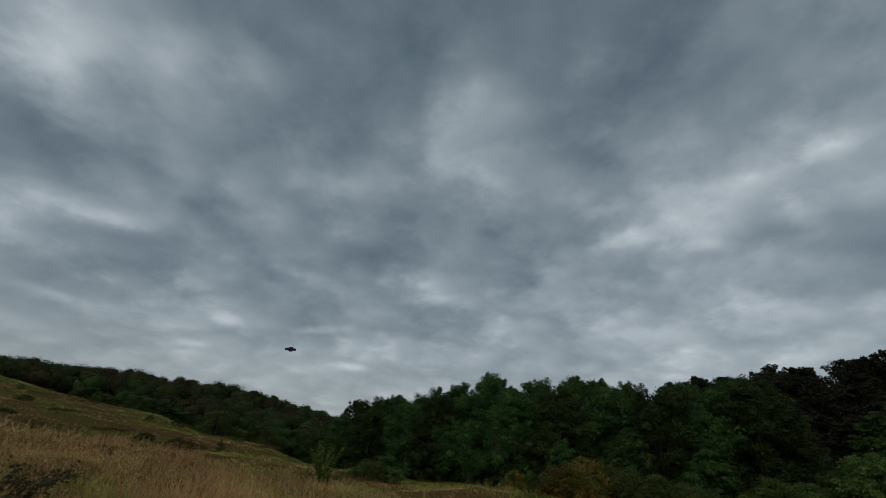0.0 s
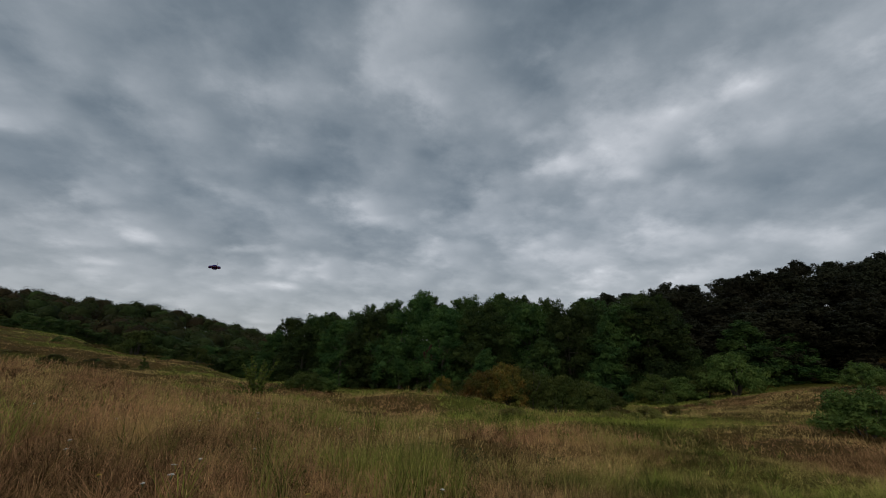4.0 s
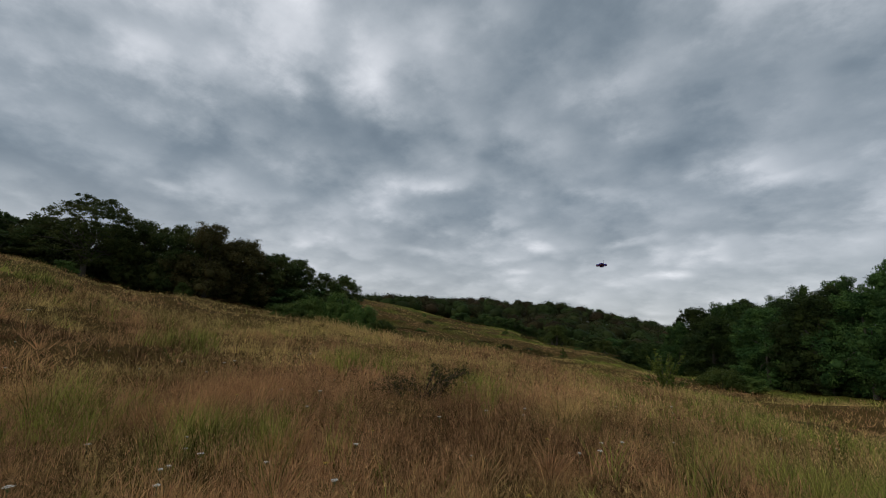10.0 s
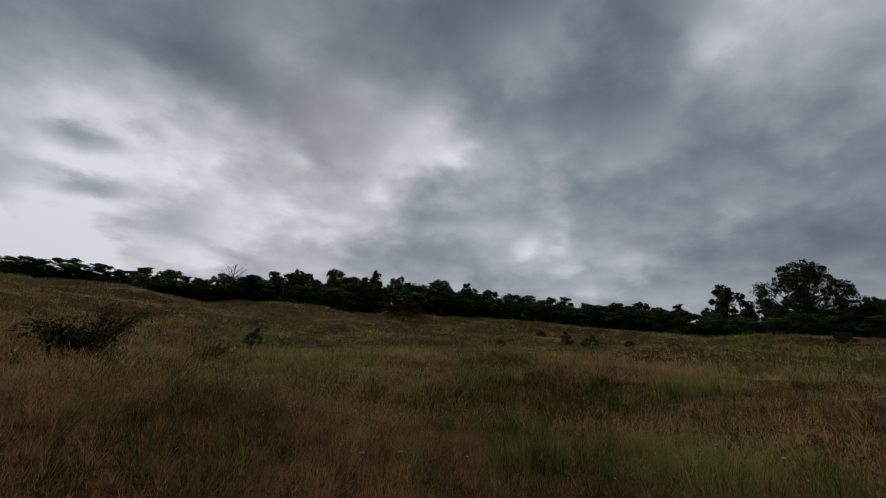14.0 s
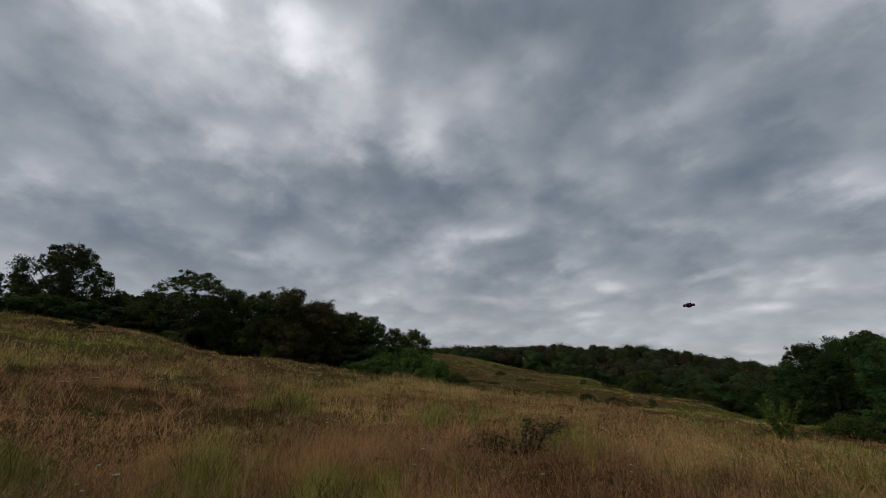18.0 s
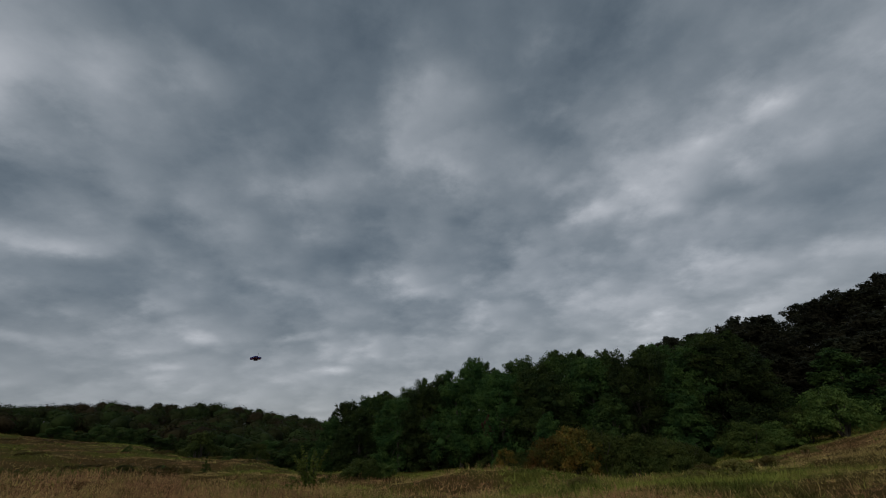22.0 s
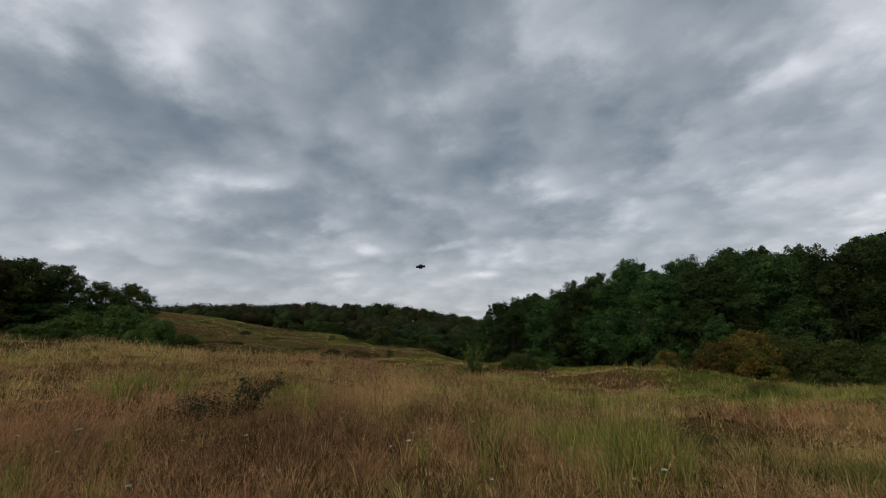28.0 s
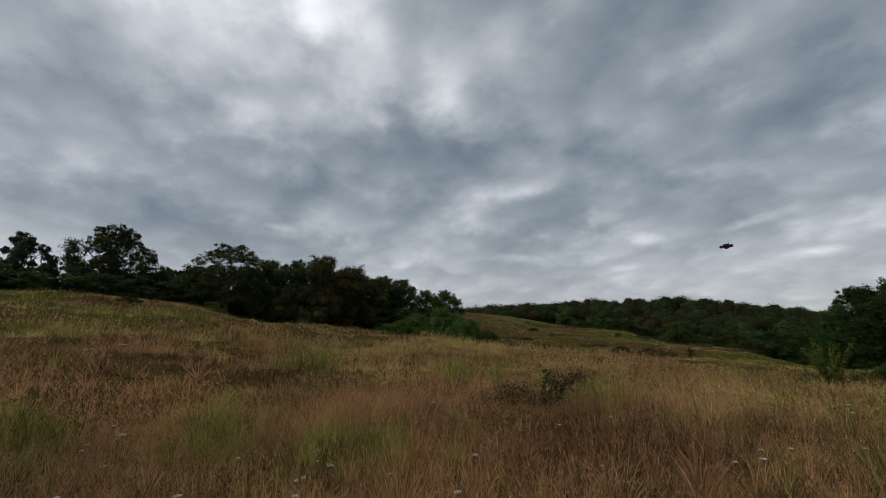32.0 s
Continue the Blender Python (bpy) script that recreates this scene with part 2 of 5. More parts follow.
    e[0].position, e[1].position = 0.0, 1.0
    for k, (stops, rg, bg_) in enumerate(tints):
        g = 2**stops / (0.2126 * rg + 0.7152 + 0.0722 * bg_)
        spot = e[k] if k < 2 else e.new((stops + 4.4) / 4.2)
        spot.color = (g * rg, g, g * bg_, 1)
    v = wm("MULTIPLY_ADD", wm("ADD", v, 1.5), 1.15, -1.5)
    v = wm("DIVIDE", wm("ADD", v, 4.4), 4.2)
    WL.new(v, ramp.inputs[0])
    # a paler veil low down
    veil = wn("ShaderNodeMapRange", i0=up, i1=0.0, i2=0.30, i3=0.44, i4=0.0)
    low = wn("ShaderNodeMixRGB", i0=veil.outputs[0], i1=ramp.outputs[0], i2=(0.50, 0.50, 0.49, 1))
    blue = wn("ShaderNodeVectorMath", operation="SCALE", i0=sky.outputs[0])
    blue.inputs["Scale"].default_value = 0.1
    cover = wn("ShaderNodeMixRGB", i0=0.94, i1=blue.outputs[0], i2=low.outputs[0])
    WL.new(cover.outputs[0], bg.inputs[0])
    bg.inputs[1].default_value = 1.0


build_sky()
sun = new("sun", bpy.data.lights.new("sun", "SUN"))
sun.data.energy, sun.data.angle, sun.data.color = 0.9, radians(40), (1.0, 0.93, 0.82)
sun.matrix_world = look(bearing(-155, 38) * 50, (0, 0, 0))

# ---- materials ----


def material(name, rough=0.8, metal=0.0):
    m = bpy.data.materials.new(name)
    m.use_nodes = True
    b = m.node_tree.nodes["Principled BSDF"]
    b.inputs["Roughness"].default_value, b.inputs["Metallic"].default_value = rough, metal
    return m, m.node_tree.nodes, m.node_tree.links, b


def noise_node(N, L, scale, detail=4.0, rough=0.6, coords="Object"):
    n = N.new("ShaderNodeTexNoise")
    n.inputs["Scale"].default_value, n.inputs["Detail"].default_value, n.inputs["Roughness"].default_value = scale, detail, rough
    L.new(N.new("ShaderNodeTexCoord").outputs[coords], n.inputs["Vector"])
    return n


def mixed(N, L, fac, a, b):
    """Mix of two colours or sockets."""
    n = N.new("ShaderNodeMixRGB")
    for i, v in ((0, fac), (1, a), (2, b)):
        if isinstance(v, bpy.types.NodeSocket):
            L.new(v, n.inputs[i])
        else:
            n.inputs[i].default_value = (*v, 1) if isinstance(v, tuple) else v
    return n.outputs[0]


def spread(N, L, fac, lo, hi):
    n = N.new("ShaderNodeMapRange")
    n.inputs[1].default_value, n.inputs[2].default_value = lo, hi
    L.new(fac, n.inputs[0])
    return n.outputs[0]


def thin_leaf(N, L, b, colour, share):
    """Lets part of the light through a leaf."""
    t, m = N.new("ShaderNodeBsdfTranslucent"), N.new("ShaderNodeMixShader")
    L.new(colour, t.inputs[0])
    L.new(b.outputs[0], m.inputs[1])
    L.new(t.outputs[0], m.inputs[2])
    m.inputs[0].default_value = share
    L.new(m.outputs[0], N["Material Output"].inputs[0])


def foliage(name, dark, mid, light, share=0.25, patch=0.5):
    m, N, L, b = material(name, 0.62)
    geo, info = N.new("ShaderNodeNewGeometry"), N.new("ShaderNodeObjectInfo")
    leaf = mixed(N, L, geo.outputs["Random Per Island"], dark, mid)
    n = noise_node(N, L, patch, 3.0)
    c = mixed(N, L, spread(N, L, n.outputs[0], 0.42, 0.66), leaf, light)
    tone = N.new("ShaderNodeHueSaturation")
    vary = N.new("ShaderNodeMapRange")
    vary.inputs[3].default_value, vary.inputs[4].default_value = 0.60, 1.55
    hue = N.new("ShaderNodeMapRange")
    hue.inputs[3].default_value, hue.inputs[4].default_value = 0.475, 0.520
    L.new(info.outputs["Random"], vary.inputs[0])
    L.new(info.outputs["Random"], hue.inputs[0])
    L.new(hue.outputs[0], tone.inputs["Hue"])
    L.new(vary.outputs[0], tone.inputs["Value"])
    L.new(c, tone.inputs["Color"])
    L.new(tone.outputs[0], b.inputs["Base Color"])
    b.inputs["Specular IOR Level"].default_value = 0.08
    thin_leaf(N, L, b, tone.outputs[0], share)
    return m


LOCUST = foliage("locust_leaves", (0.016, 0.036, 0.012), (0.030, 0.060, 0.017), (0.062, 0.098, 0.024))
OAK = foliage("oak_leaves", (0.022, 0.038, 0.012), (0.052, 0.074, 0.020), (0.082, 0.094, 0.026))
OAKBROWN = foliage("brown_oak_leaves", (0.026, 0.028, 0.011), (0.062, 0.056, 0.019), (0.092, 0.074, 0.027))
HEDGE = foliage("hedge_leaves", (0.022, 0.040, 0.012), (0.046, 0.076, 0.022), (0.080, 0.104, 0.030))
THICKET = foliage("thicket_leaves", (0.036, 0.058, 0.015), (0.064, 0.098, 0.023), (0.095, 0.122, 0.030), patch=1.0)
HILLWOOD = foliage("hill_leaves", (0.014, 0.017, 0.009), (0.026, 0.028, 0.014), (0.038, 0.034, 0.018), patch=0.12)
BUSHGREEN = foliage("bush_leaves", (0.038, 0.068, 0.017), (0.070, 0.115, 0.027), (0.110, 0.150, 0.036), patch=1.2)
BUSHYELLOW = foliage("yellowing_leaves", (0.040, 0.054, 0.014), (0.115, 0.115, 0.022), (0.210, 0.118, 0.026), patch=0.9)
BUSHDARK = foliage("thorn_leaves", (0.026, 0.032, 0.009), (0.046, 0.056, 0.014), (0.066, 0.066, 0.019), patch=2.0)
SAPLING = foliage("sapling_leaves", (0.060, 0.100, 0.020), (0.125, 0.185, 0.036), (0.190, 0.250, 0.050), share=0.35, patch=2.0)
PALE = foliage("pale_leaves", (0.050, 0.075, 0.040), (0.080, 0.105, 0.055), (0.100, 0.125, 0.060))
DEADLEAF = foliage("dead_leaves", (0.062, 0.032, 0.022), (0.095, 0.048, 0.032), (0.080, 0.044, 0.028))
NEEDLES = foliage("pine_needles", (0.016, 0.030, 0.018), (0.026, 0.044, 0.026), (0.032, 0.052, 0.028))


def bark_material():
    m, N, L, b = material("bark", 0.9)
    n = noise_node(N, L, 9.0, 8.0, 0.7)
    n2 = noise_node(N, L, 1.3)
    c = mixed(N, L, n.outputs[0], (0.030, 0.025, 0.020), (0.105, 0.088, 0.070))
    L.new(mixed(N, L, spread(N, L, n2.outputs[0], 0.45, 0.7), c, (0.060, 0.066, 0.045)), b.inputs["Base Color"])
    bump = N.new("ShaderNodeBump")
    bump.inputs["Distance"].default_value = 0.03
    L.new(n.outputs[0], bump.inputs["Height"])
    L.new(bump.outputs[0], b.inputs["Normal"])
    return m


BARK = bark_material()


def ground_material():
    m, N, L, b = material("meadow_soil", 0.95)
    b.inputs["Specular IOR Level"].default_value = 0.03
    g = N.new("ShaderNodeAttribute")
    g.attribute_name = "green"
    n, n2 = noise_node(N, L, 2.2, 8.0, 0.7), noise_node(N, L, 0.16, 5.0, 0.6)
    dry = mixed(N, L, n.outputs[0], (0.048, 0.028, 0.009), (0.230, 0.146, 0.043))
    dry = mixed(N, L, spread(N, L, n2.outputs[0], 0.42, 0.66), dry, (0.105, 0.066, 0.022))
    lush = mixed(N, L, n.outputs[0], (0.060, 0.062, 0.012), (0.220, 0.210, 0.036))
    tufts = spread(N, L, noise_node(N, L, 14.0, 6.0, 0.7).outputs[0], 0.40, 0.62)     # matted tufts, the shade in the gaps between them put into colour
    dry = mixed(N, L, tufts, (0.050, 0.034, 0.012), dry)
    lush = mixed(N, L, tufts, (0.040, 0.044, 0.010), lush)
    L.new(mixed(N, L, g.outputs["Fac"], dry, lush), b.inputs["Base Color"])
    bump = N.new("ShaderNodeBump")
    bump.inputs["Distance"].default_value, bump.inputs["Strength"].default_value = 0.12, 0.8
    L.new(n.outputs[0], bump.inputs["Height"])
    L.new(bump.outputs[0], b.inputs["Normal"])
    return m


def grass_material():
    m, N, L, b = material("meadow_grass", 0.75)
    g, al, geo = N.new("ShaderNodeAttribute"), N.new("ShaderNodeAttribute"), N.new("ShaderNodeNewGeometry")
    g.attribute_name, al.attribute_name = "green", "along"
    ru = N.new("ShaderNodeAttribute")
    ru.attribute_name = "rust"
    luck = N.new("ShaderNodeMath")     # most blades dull, a few bright
    luck.operation = "POWER"
    luck.inputs[1].default_value = 2.1
    L.new(geo.outputs["Random Per Island"], luck.inputs[0])
    tuft = spread(N, L, noise_node(N, L, 1.9, 5.0, 0.68).outputs[0], 0.33, 0.70)     # tuft by tuft fresher or more withered
    mix = N.new("ShaderNodeMath")
    mix.operation = "MULTIPLY_ADD"
    mix.inputs[1].default_value = 0.72
    L.new(luck.outputs[0], mix.inputs[0])
    part_tuft = N.new("ShaderNodeMath")
    part_tuft.operation = "MULTIPLY_ADD"
    part_tuft.inputs[1].default_value = 0.42
    L.new(tuft, part_tuft.inputs[0])
    wide = N.new("ShaderNodeMapRange")     # broad paler and darker stretches
    wide.inputs[1].default_value, wide.inputs[2].default_value = 0.35, 0.65
    wide.inputs[3].default_value, wide.inputs[4].default_value = -0.26, 0.20
    L.new(noise_node(N, L, 0.28, 3.0, 0.5).outputs[0], wide.inputs[0])
    L.new(wide.outputs[0], part_tuft.inputs[2])
    L.new(part_tuft.outputs[0], mix.inputs[2])
    tone = N.new("ShaderNodeAttribute")     # each clump paler or darker as a whole: its kind, and shade put into colour
    tone.attribute_name = "tone"
    clump, both = N.new("ShaderNodeMath"), N.new("ShaderNodeMath")
    clump.operation, both.operation = "MULTIPLY_ADD", "ADD"
    both.use_clamp = True
    clump.inputs[1].default_value, clump.inputs[2].default_value = 0.62, -0.31
    L.new(tone.outputs["Fac"], clump.inputs[0])
    L.new(clump.outputs[0], both.inputs[0])
    L.new(mix.outputs[0], both.inputs[1])
    chance = both.outputs[0]
    straw = mixed(N, L, chance, (0.060, 0.037, 0.013), (0.880, 0.655, 0.250))
    rust = mixed(N, L, chance, (0.060, 0.030, 0.014), (0.740, 0.415, 0.205))
    dry = mixed(N, L, ru.outputs["Fac"], straw, rust)
    lush = mixed(N, L, chance, (0.040, 0.066, 0.011), (0.370, 0.430, 0.075))
    lush = mixed(N, L, spread(N, L, al.outputs["Fac"], 0.75, 1.3), lush, (0.38, 0.33, 0.11))
    c = mixed(N, L, g.outputs["Fac"], dry, lush)
    L.new(c, b.inputs["Base Color"])
    b.inputs["Specular IOR Level"].default_value = 0.06
    thin_leaf(N, L, b, c, 0.28)
    return m




def far_material():
    """Leaves of the wood on the ridge, each crown in a tone of its own."""
    m, N, L, b = material("far_leaves", 0.7)
    t, geo = N.new("ShaderNodeAttribute"), N.new("ShaderNodeNewGeometry")
    t.attribute_name = "tone"
    green = mixed(N, L, geo.outputs["Random Per Island"], (0.024, 0.042, 0.013), (0.046, 0.068, 0.020))
    brown = mixed(N, L, geo.outputs["Random Per Island"], (0.022, 0.019, 0.010), (0.056, 0.042, 0.020))
    c = mixed(N, L, t.outputs["Fac"], green, brown)
    L.new(c, b.inputs["Base Color"])
    b.inputs["Specular IOR Level"].default_value = 0.05
    thin_leaf(N, L, b, c, 0.2)
    return m


FARWOOD = far_material()
SOIL, GRASS = ground_material(), grass_material()


def plain(name, colour, rough, metal=0.0, grain=0.12):
    m, N, L, b = material(name, rough, metal)
    n = noise_node(N, L, 40.0, 5.0)
    lo, hi = tuple(c * (1 - grain) for c in colour), tuple(min(c * (1 + grain), 1) for c in colour)
    L.new(mixed(N, L, n.outputs[0], lo, hi), b.inputs["Base Color"])
    r = N.new("ShaderNodeMapRange")
    r.inputs[3].default_value, r.inputs[4].default_value = rough * 0.85, min(rough * 1.2, 1)
    L.new(n.outputs[0], r.inputs[0])
    L.new(r.outputs[0], b.inputs["Roughness"])
    return m


# ---- meshes ----


def from_arrays(name, verts, faces, mats, **attributes):
    """A mesh from an array of corners and an array of faces that all have as many corners."""
    me = bpy.data.meshes.new(name)
    verts, faces = np.asarray(verts, np.float32), np.asarray(faces, np.int32)
    me.vertices.add(len(verts))
    me.vertices.foreach_set("co", verts.ravel())
    me.loops.add(faces.size)
    me.loops.foreach_set("vertex_index", faces.ravel())
    me.polygons.add(len(faces))
    me.polygons.foreach_set("loop_start", np.arange(0, faces.size, faces.shape[1], dtype=np.int32))
    for key, values in attributes.items():
        me.attributes.new(key, "FLOAT", "POINT").data.foreach_set("value", np.asarray(values, np.float32))
    for m in mats:
        me.materials.append(m)
    me.update(calc_edges=True)
    me.validate()
    return me


def part(name, data, parent=None, label="", mat=None):
    """Links a mesh (or a bmesh) as one object, under a thing or a part."""
    if isinstance(data, bmesh.types.BMesh):
        me = bpy.data.meshes.new(name)
        data.to_mesh(me)
        data.free()
        data = me
    if mat:
        data.materials.append(mat)
    ob = new(name, data)
    if parent:
        ob.parent = parent
    return tagged(ob, label)


def smooth(me):
    me.polygons.foreach_set("use_smooth", np.ones(len(me.polygons), bool))
    return me


def lattice(x, y, seed):
    h = np.sin(x * 127.1 + y * 311.7 + seed * 74.7) * 43758.5453
    return h - np.floor(h)


def vnoise(x, y, size, seed):
    """Smooth noise from 0 to 1 with swells of that size."""
    x, y = np.asarray(x) / size, np.asarray(y) / size
    i, j = np.floor(x), np.floor(y)
    u, v = x - i, y - j
    u, v = u * u * (3 - 2 * u), v * v * (3 - 2 * v)
    a, b = lattice(i, j, seed), lattice(i + 1, j, seed)
    c, d = lattice(i, j + 1, seed), lattice(i + 1, j + 1, seed)
    return (a * (1 - u) + b * u) * (1 - v) + (c * (1 - u) + d * u) * v


# ---- the lie of the land: height over the feet, ring by ring, by heading ----
HEADINGS = (-180, -150, -125, -107, -90, -80, -70, -60, -52, -45, -33, -28, -22, -15, -6, 3, 14, 25, 36, 48, 60, 110)
RINGS, LAND = [0.0], [np.zeros(720)]


def ring(radius, *heights):
    turn = np.arange(720) / 2 - 180
    h = np.interp(turn, HEADINGS + (180,), heights + heights[:1])
    k = np.exp(-(np.arange(-18, 19) / 6.0) ** 2 / 2)
    LAND.append(np.convolve(np.concatenate((h[-18:], h, h[:18])), k / k.sum(), "valid"))
    RINGS.append(radius)


ring(4, 0.39, 0.40, 0.30, 0.30, 0.25, 0.20, 0.20, 0.15, 0.15, 0.10, 0.10, 0.10, 0.10, 0.10, 0.05, 0.00, 0.00, 0.00, 0.00, 0.00, 0.00, 0.13)
ring(10, 1.08, 1.20, 1.10, 1.00, 0.90, 0.80, 0.70, 0.60, 0.50, 0.45, 0.35, 0.30, 0.20, 0.10, -0.05, -0.20, -0.22, -0.30, -0.19, -0.09, 0.00, 0.38)
ring(20, 2.35, 2.60, 2.50, 2.30, 2.10, 1.90, 1.70, 1.55, 1.25, 1.05, 0.60, 0.50, 0.15, -0.30, -0.75, -1.30, -1.18, -1.10, -0.77, -0.38, -0.10, 0.78)
ring(32, 3.92, 4.40, 4.20, 4.00, 3.80, 3.50, 2.90, 1.85, 1.15, 0.75, 0.10, -0.10, -0.50, -1.05, -1.60, -1.00, -1.06, -2.20, -1.35, -0.74, 0.00, 1.80)
ring(45, 6.36, 6.70, 6.80, 6.30, 6.30, 5.00, 4.00, 2.50, 0.40, 0.00, -0.60, -0.80, -1.10, -1.30, -2.20, -2.40, -2.42, -3.10, -1.35, -0.71, 0.40, 2.85)
ring(60, 9.12, 9.80, 9.80, 7.90, 7.20, 5.80, 4.90, 3.60, 1.90, 0.70, 0.00, -0.40, -1.00, -1.50, -3.00, -3.00, -3.06, -3.40, -1.65, -0.95, 0.80, 4.10)
ring(80, 9.77, 10.60, 10.60, 9.60, 7.60, 6.60, 6.10, 5.60, 5.40, 4.00, 2.60, 1.30, 0.00, -2.90, -4.40, -3.90, -3.25, -2.40, 0.68, 1.75, 3.60, 5.97)
ring(110, 9.93, 10.60, 11.60, 10.10, 8.60, 7.60, 7.60, 8.60, 9.20, 7.50, 4.50, 2.00, -1.40, -4.40, -5.40, -4.40, -1.78, 1.60, 5.77, 7.68, 8.60, 8.60)
ring(160, 9.98, 10.60, 11.60, 10.60, 9.60, 8.60, 8.60, 8.60, 8.40, 6.10, 0.10, -2.40, -5.40, -6.40, -6.40, -4.40, 0.83, 7.60, 11.77, 13.60, 13.60, 11.10)
ring(400, 8.0, 8.0, 8.0, 8.0, 8.0, 8.0, 8.0, 8.0, 8.0, 6.1, 0.1, -2.4, -5.4, -6.4, -6.4, -4.4, 0.8, 7.6, 8.0, 8.0, 8.0, 8.0)
ring(1200, 4.0, 4.0, 4.0, 4.0, 4.0, 4.0, 4.0, 4.0, 4.0, 4.0, 4.0, 4.0, 4.0, 4.0, 4.0, 4.0, 4.0, 4.0, 4.0, 4.0, 4.0, 4.0)
ring(5000, 0.0, 0.0, 0.0, 0.0, 0.0, 0.0, 0.0, 0.0, 0.0, 0.0, 0.0, 0.0, 0.0, 0.0, 0.0, 0.0, 0.0, 0.0, 0.0, 0.0, 0.0, 0.0)


# swells and dips of the ground: distance, reach, then heading and metres up or down
SWELLS = (
    (106, 34, (-62, 0, -52, 0.85, -48.5, 0.65, -45, 0.4, -41, -0.4, -37, -0.75, -34, -0.75, -31, -0.45, -28, -1.15, -25, -1.05, -23, -0.6, -20, 0.45, -17.4, -0.3, -14.7, -1.4, -10, -0.5, -4, 0)),
    (27, 7.5, (-45, 0, -41, 0.17, -37, 0.18, -33, 0.18, -30.6, 0.07, -28, -0.17, -25.6, -0.38, -23, -0.5, -18, -0.48, -12, -0.3, -7, -0.1, -4, 0)),
    (48, 9, (-110, 0.2, -97, 0.5, -95, 0.58, -92, 0.38, -90.6, 0.25, -88, 0.5, -85.6, 0.68, -84, 0.58, -81.7, 0.17, -80, -0.18, -77, -0.45, -74, -0.3, -72.4, -0.2, -70, -0.38, -67, -0.35, -63, 0)),
    (28.3, 3.4, (-8, 0, -3, -1.0, 12, -1.15, 20, -0.5, 28, 0)),     # the ditch before the bank below the wood
    (38, 6, (-12, -0.3, 0, -0.25, 8, -0.3, 14, -0.5, 25, -0.6, 32, -0.55, 38, -0.4, 46, 0.1, 51, 0.4, 56, 0.2, 60, 0)),
    (48, 8, (14, -0.3, 25, -0.75, 32, -0.6, 38, -0.4, 46, 0.1, 51, 0.3, 60, 0)))


def height(x, y):
    x, y = np.asarray(x, float), np.asarray(y, float)
    r, a = np.hypot(x, y), np.degrees(np.arctan2(x, y))
    table = np.stack(LAND)
    q = ((a + 180) * 2) % 720
    i = np.floor(q).astype(int) % 720
    f = q - np.floor(q)
    cols = table[:, i] * (1 - f) + table[:, (i + 1) % 720] * f
    k = np.clip(np.searchsorted(RINGS, r, side="right") - 1, 0, len(RINGS) - 2)
    rr = np.asarray(RINGS)
    s = np.clip((r - rr[k]) / (rr[k + 1] - rr[k]), 0, 1)
    pick = np.arange(r.size).reshape(r.shape)
    flat = cols.reshape(len(RINGS), -1)

    def at(n):
        return flat[np.clip(n, 0, len(RINGS) - 1).ravel(), pick.ravel()].reshape(r.shape)

    p0, p1 = at(k), at(k + 1)
    w1, w2 = rr[k + 1] - rr[k], rr[np.clip(k + 2, 0, len(rr) - 1)] - rr[k + 1]
    w0 = rr[k] - rr[np.clip(k - 1, 0, len(rr) - 1)]
    d = (p1 - p0) / w1
    dm = np.where(w0 > 0, (p0 - at(k - 1)) / np.maximum(w0, 1e-6), d)
    dp = np.where(w2 > 0, (at(k + 2) - p1) / np.maximum(w2, 1e-6), d)
    t0, t1 = (d + dm) / 2 * w1, (d + dp) / 2 * w1
    z = (2 * s**3 - 3 * s**2 + 1) * p0 + (s**3 - 2 * s**2 + s) * t0 + (3 * s**2 - 2 * s**3) * p1 + (s**3 - s**2) * t1
    near = np.clip((r - 2) / 6, 0, 1)
    rough = (vnoise(x, y, 7.0, 3) - 0.5) * 0.50 + (vnoise(x, y, 2.6, 5) - 0.5) * 0.28 + (vnoise(x, y, 1.1, 6) - 0.5) * 0.20
    # low banks and hummocks on the slope
    bank = np.tanh(7 * (0.7 * vnoise(x + 0.6 * y, y - 0.3 * x, 8.0, 21) + 0.3 * vnoise(x, y, 3.0, 22) - 0.52))
    rough = rough + 0.42 * bank * np.clip((r - 12) / 12, 0, 1) * np.clip((-a - 35) / 25, 0, 1)
    for radius, reach, swell in SWELLS:
        z = z + np.interp(a, swell[0::2], swell[1::2]) * np.exp(-(((r - radius) / reach) ** 2))
    # the wooded ridge across the valley
    ridge = 21.5 * np.exp(-((a + 25) / np.where(a > -25, 15.5, 27.0)) ** 2 - ((r - 310) / 95.0) ** 2)
    return z + rough * near * np.clip((140 - r) / 60, 0, 1) + ridge


def ground_at(az, r):
    """The place on the ground at a heading and a distance."""
    x, y = r * math.sin(radians(az)), r * math.cos(radians(az))
    return Vector((x, y, float(height(np.array([x]), np.array([y]))[0])))


LUSH = (     # stands of tall green grass: heading, distance, reach
    (-1, 5.9, 0.9), (3, 5.2, 0.6), (8, 5.6, 0.6), (-5, 6.8, 0.8), (5, 7.2, 0.7), (-52, 11.3, 1.1), (-59, 5.5, 0.5), (-34, 9.2, 1.0), (-105, 13.4, 1.3), (-105, 6.8, 0.6), (-94, 7.8, 0.5),
    (-126, 11.5, 2.0), (-122, 6.7, 0.6), (-70, 11.8, 0.9), (-79, 7.0, 0.5), (-67, 5.6, 0.4), (-83, 25.1, 1.6), (-2, 11.8, 1.5))


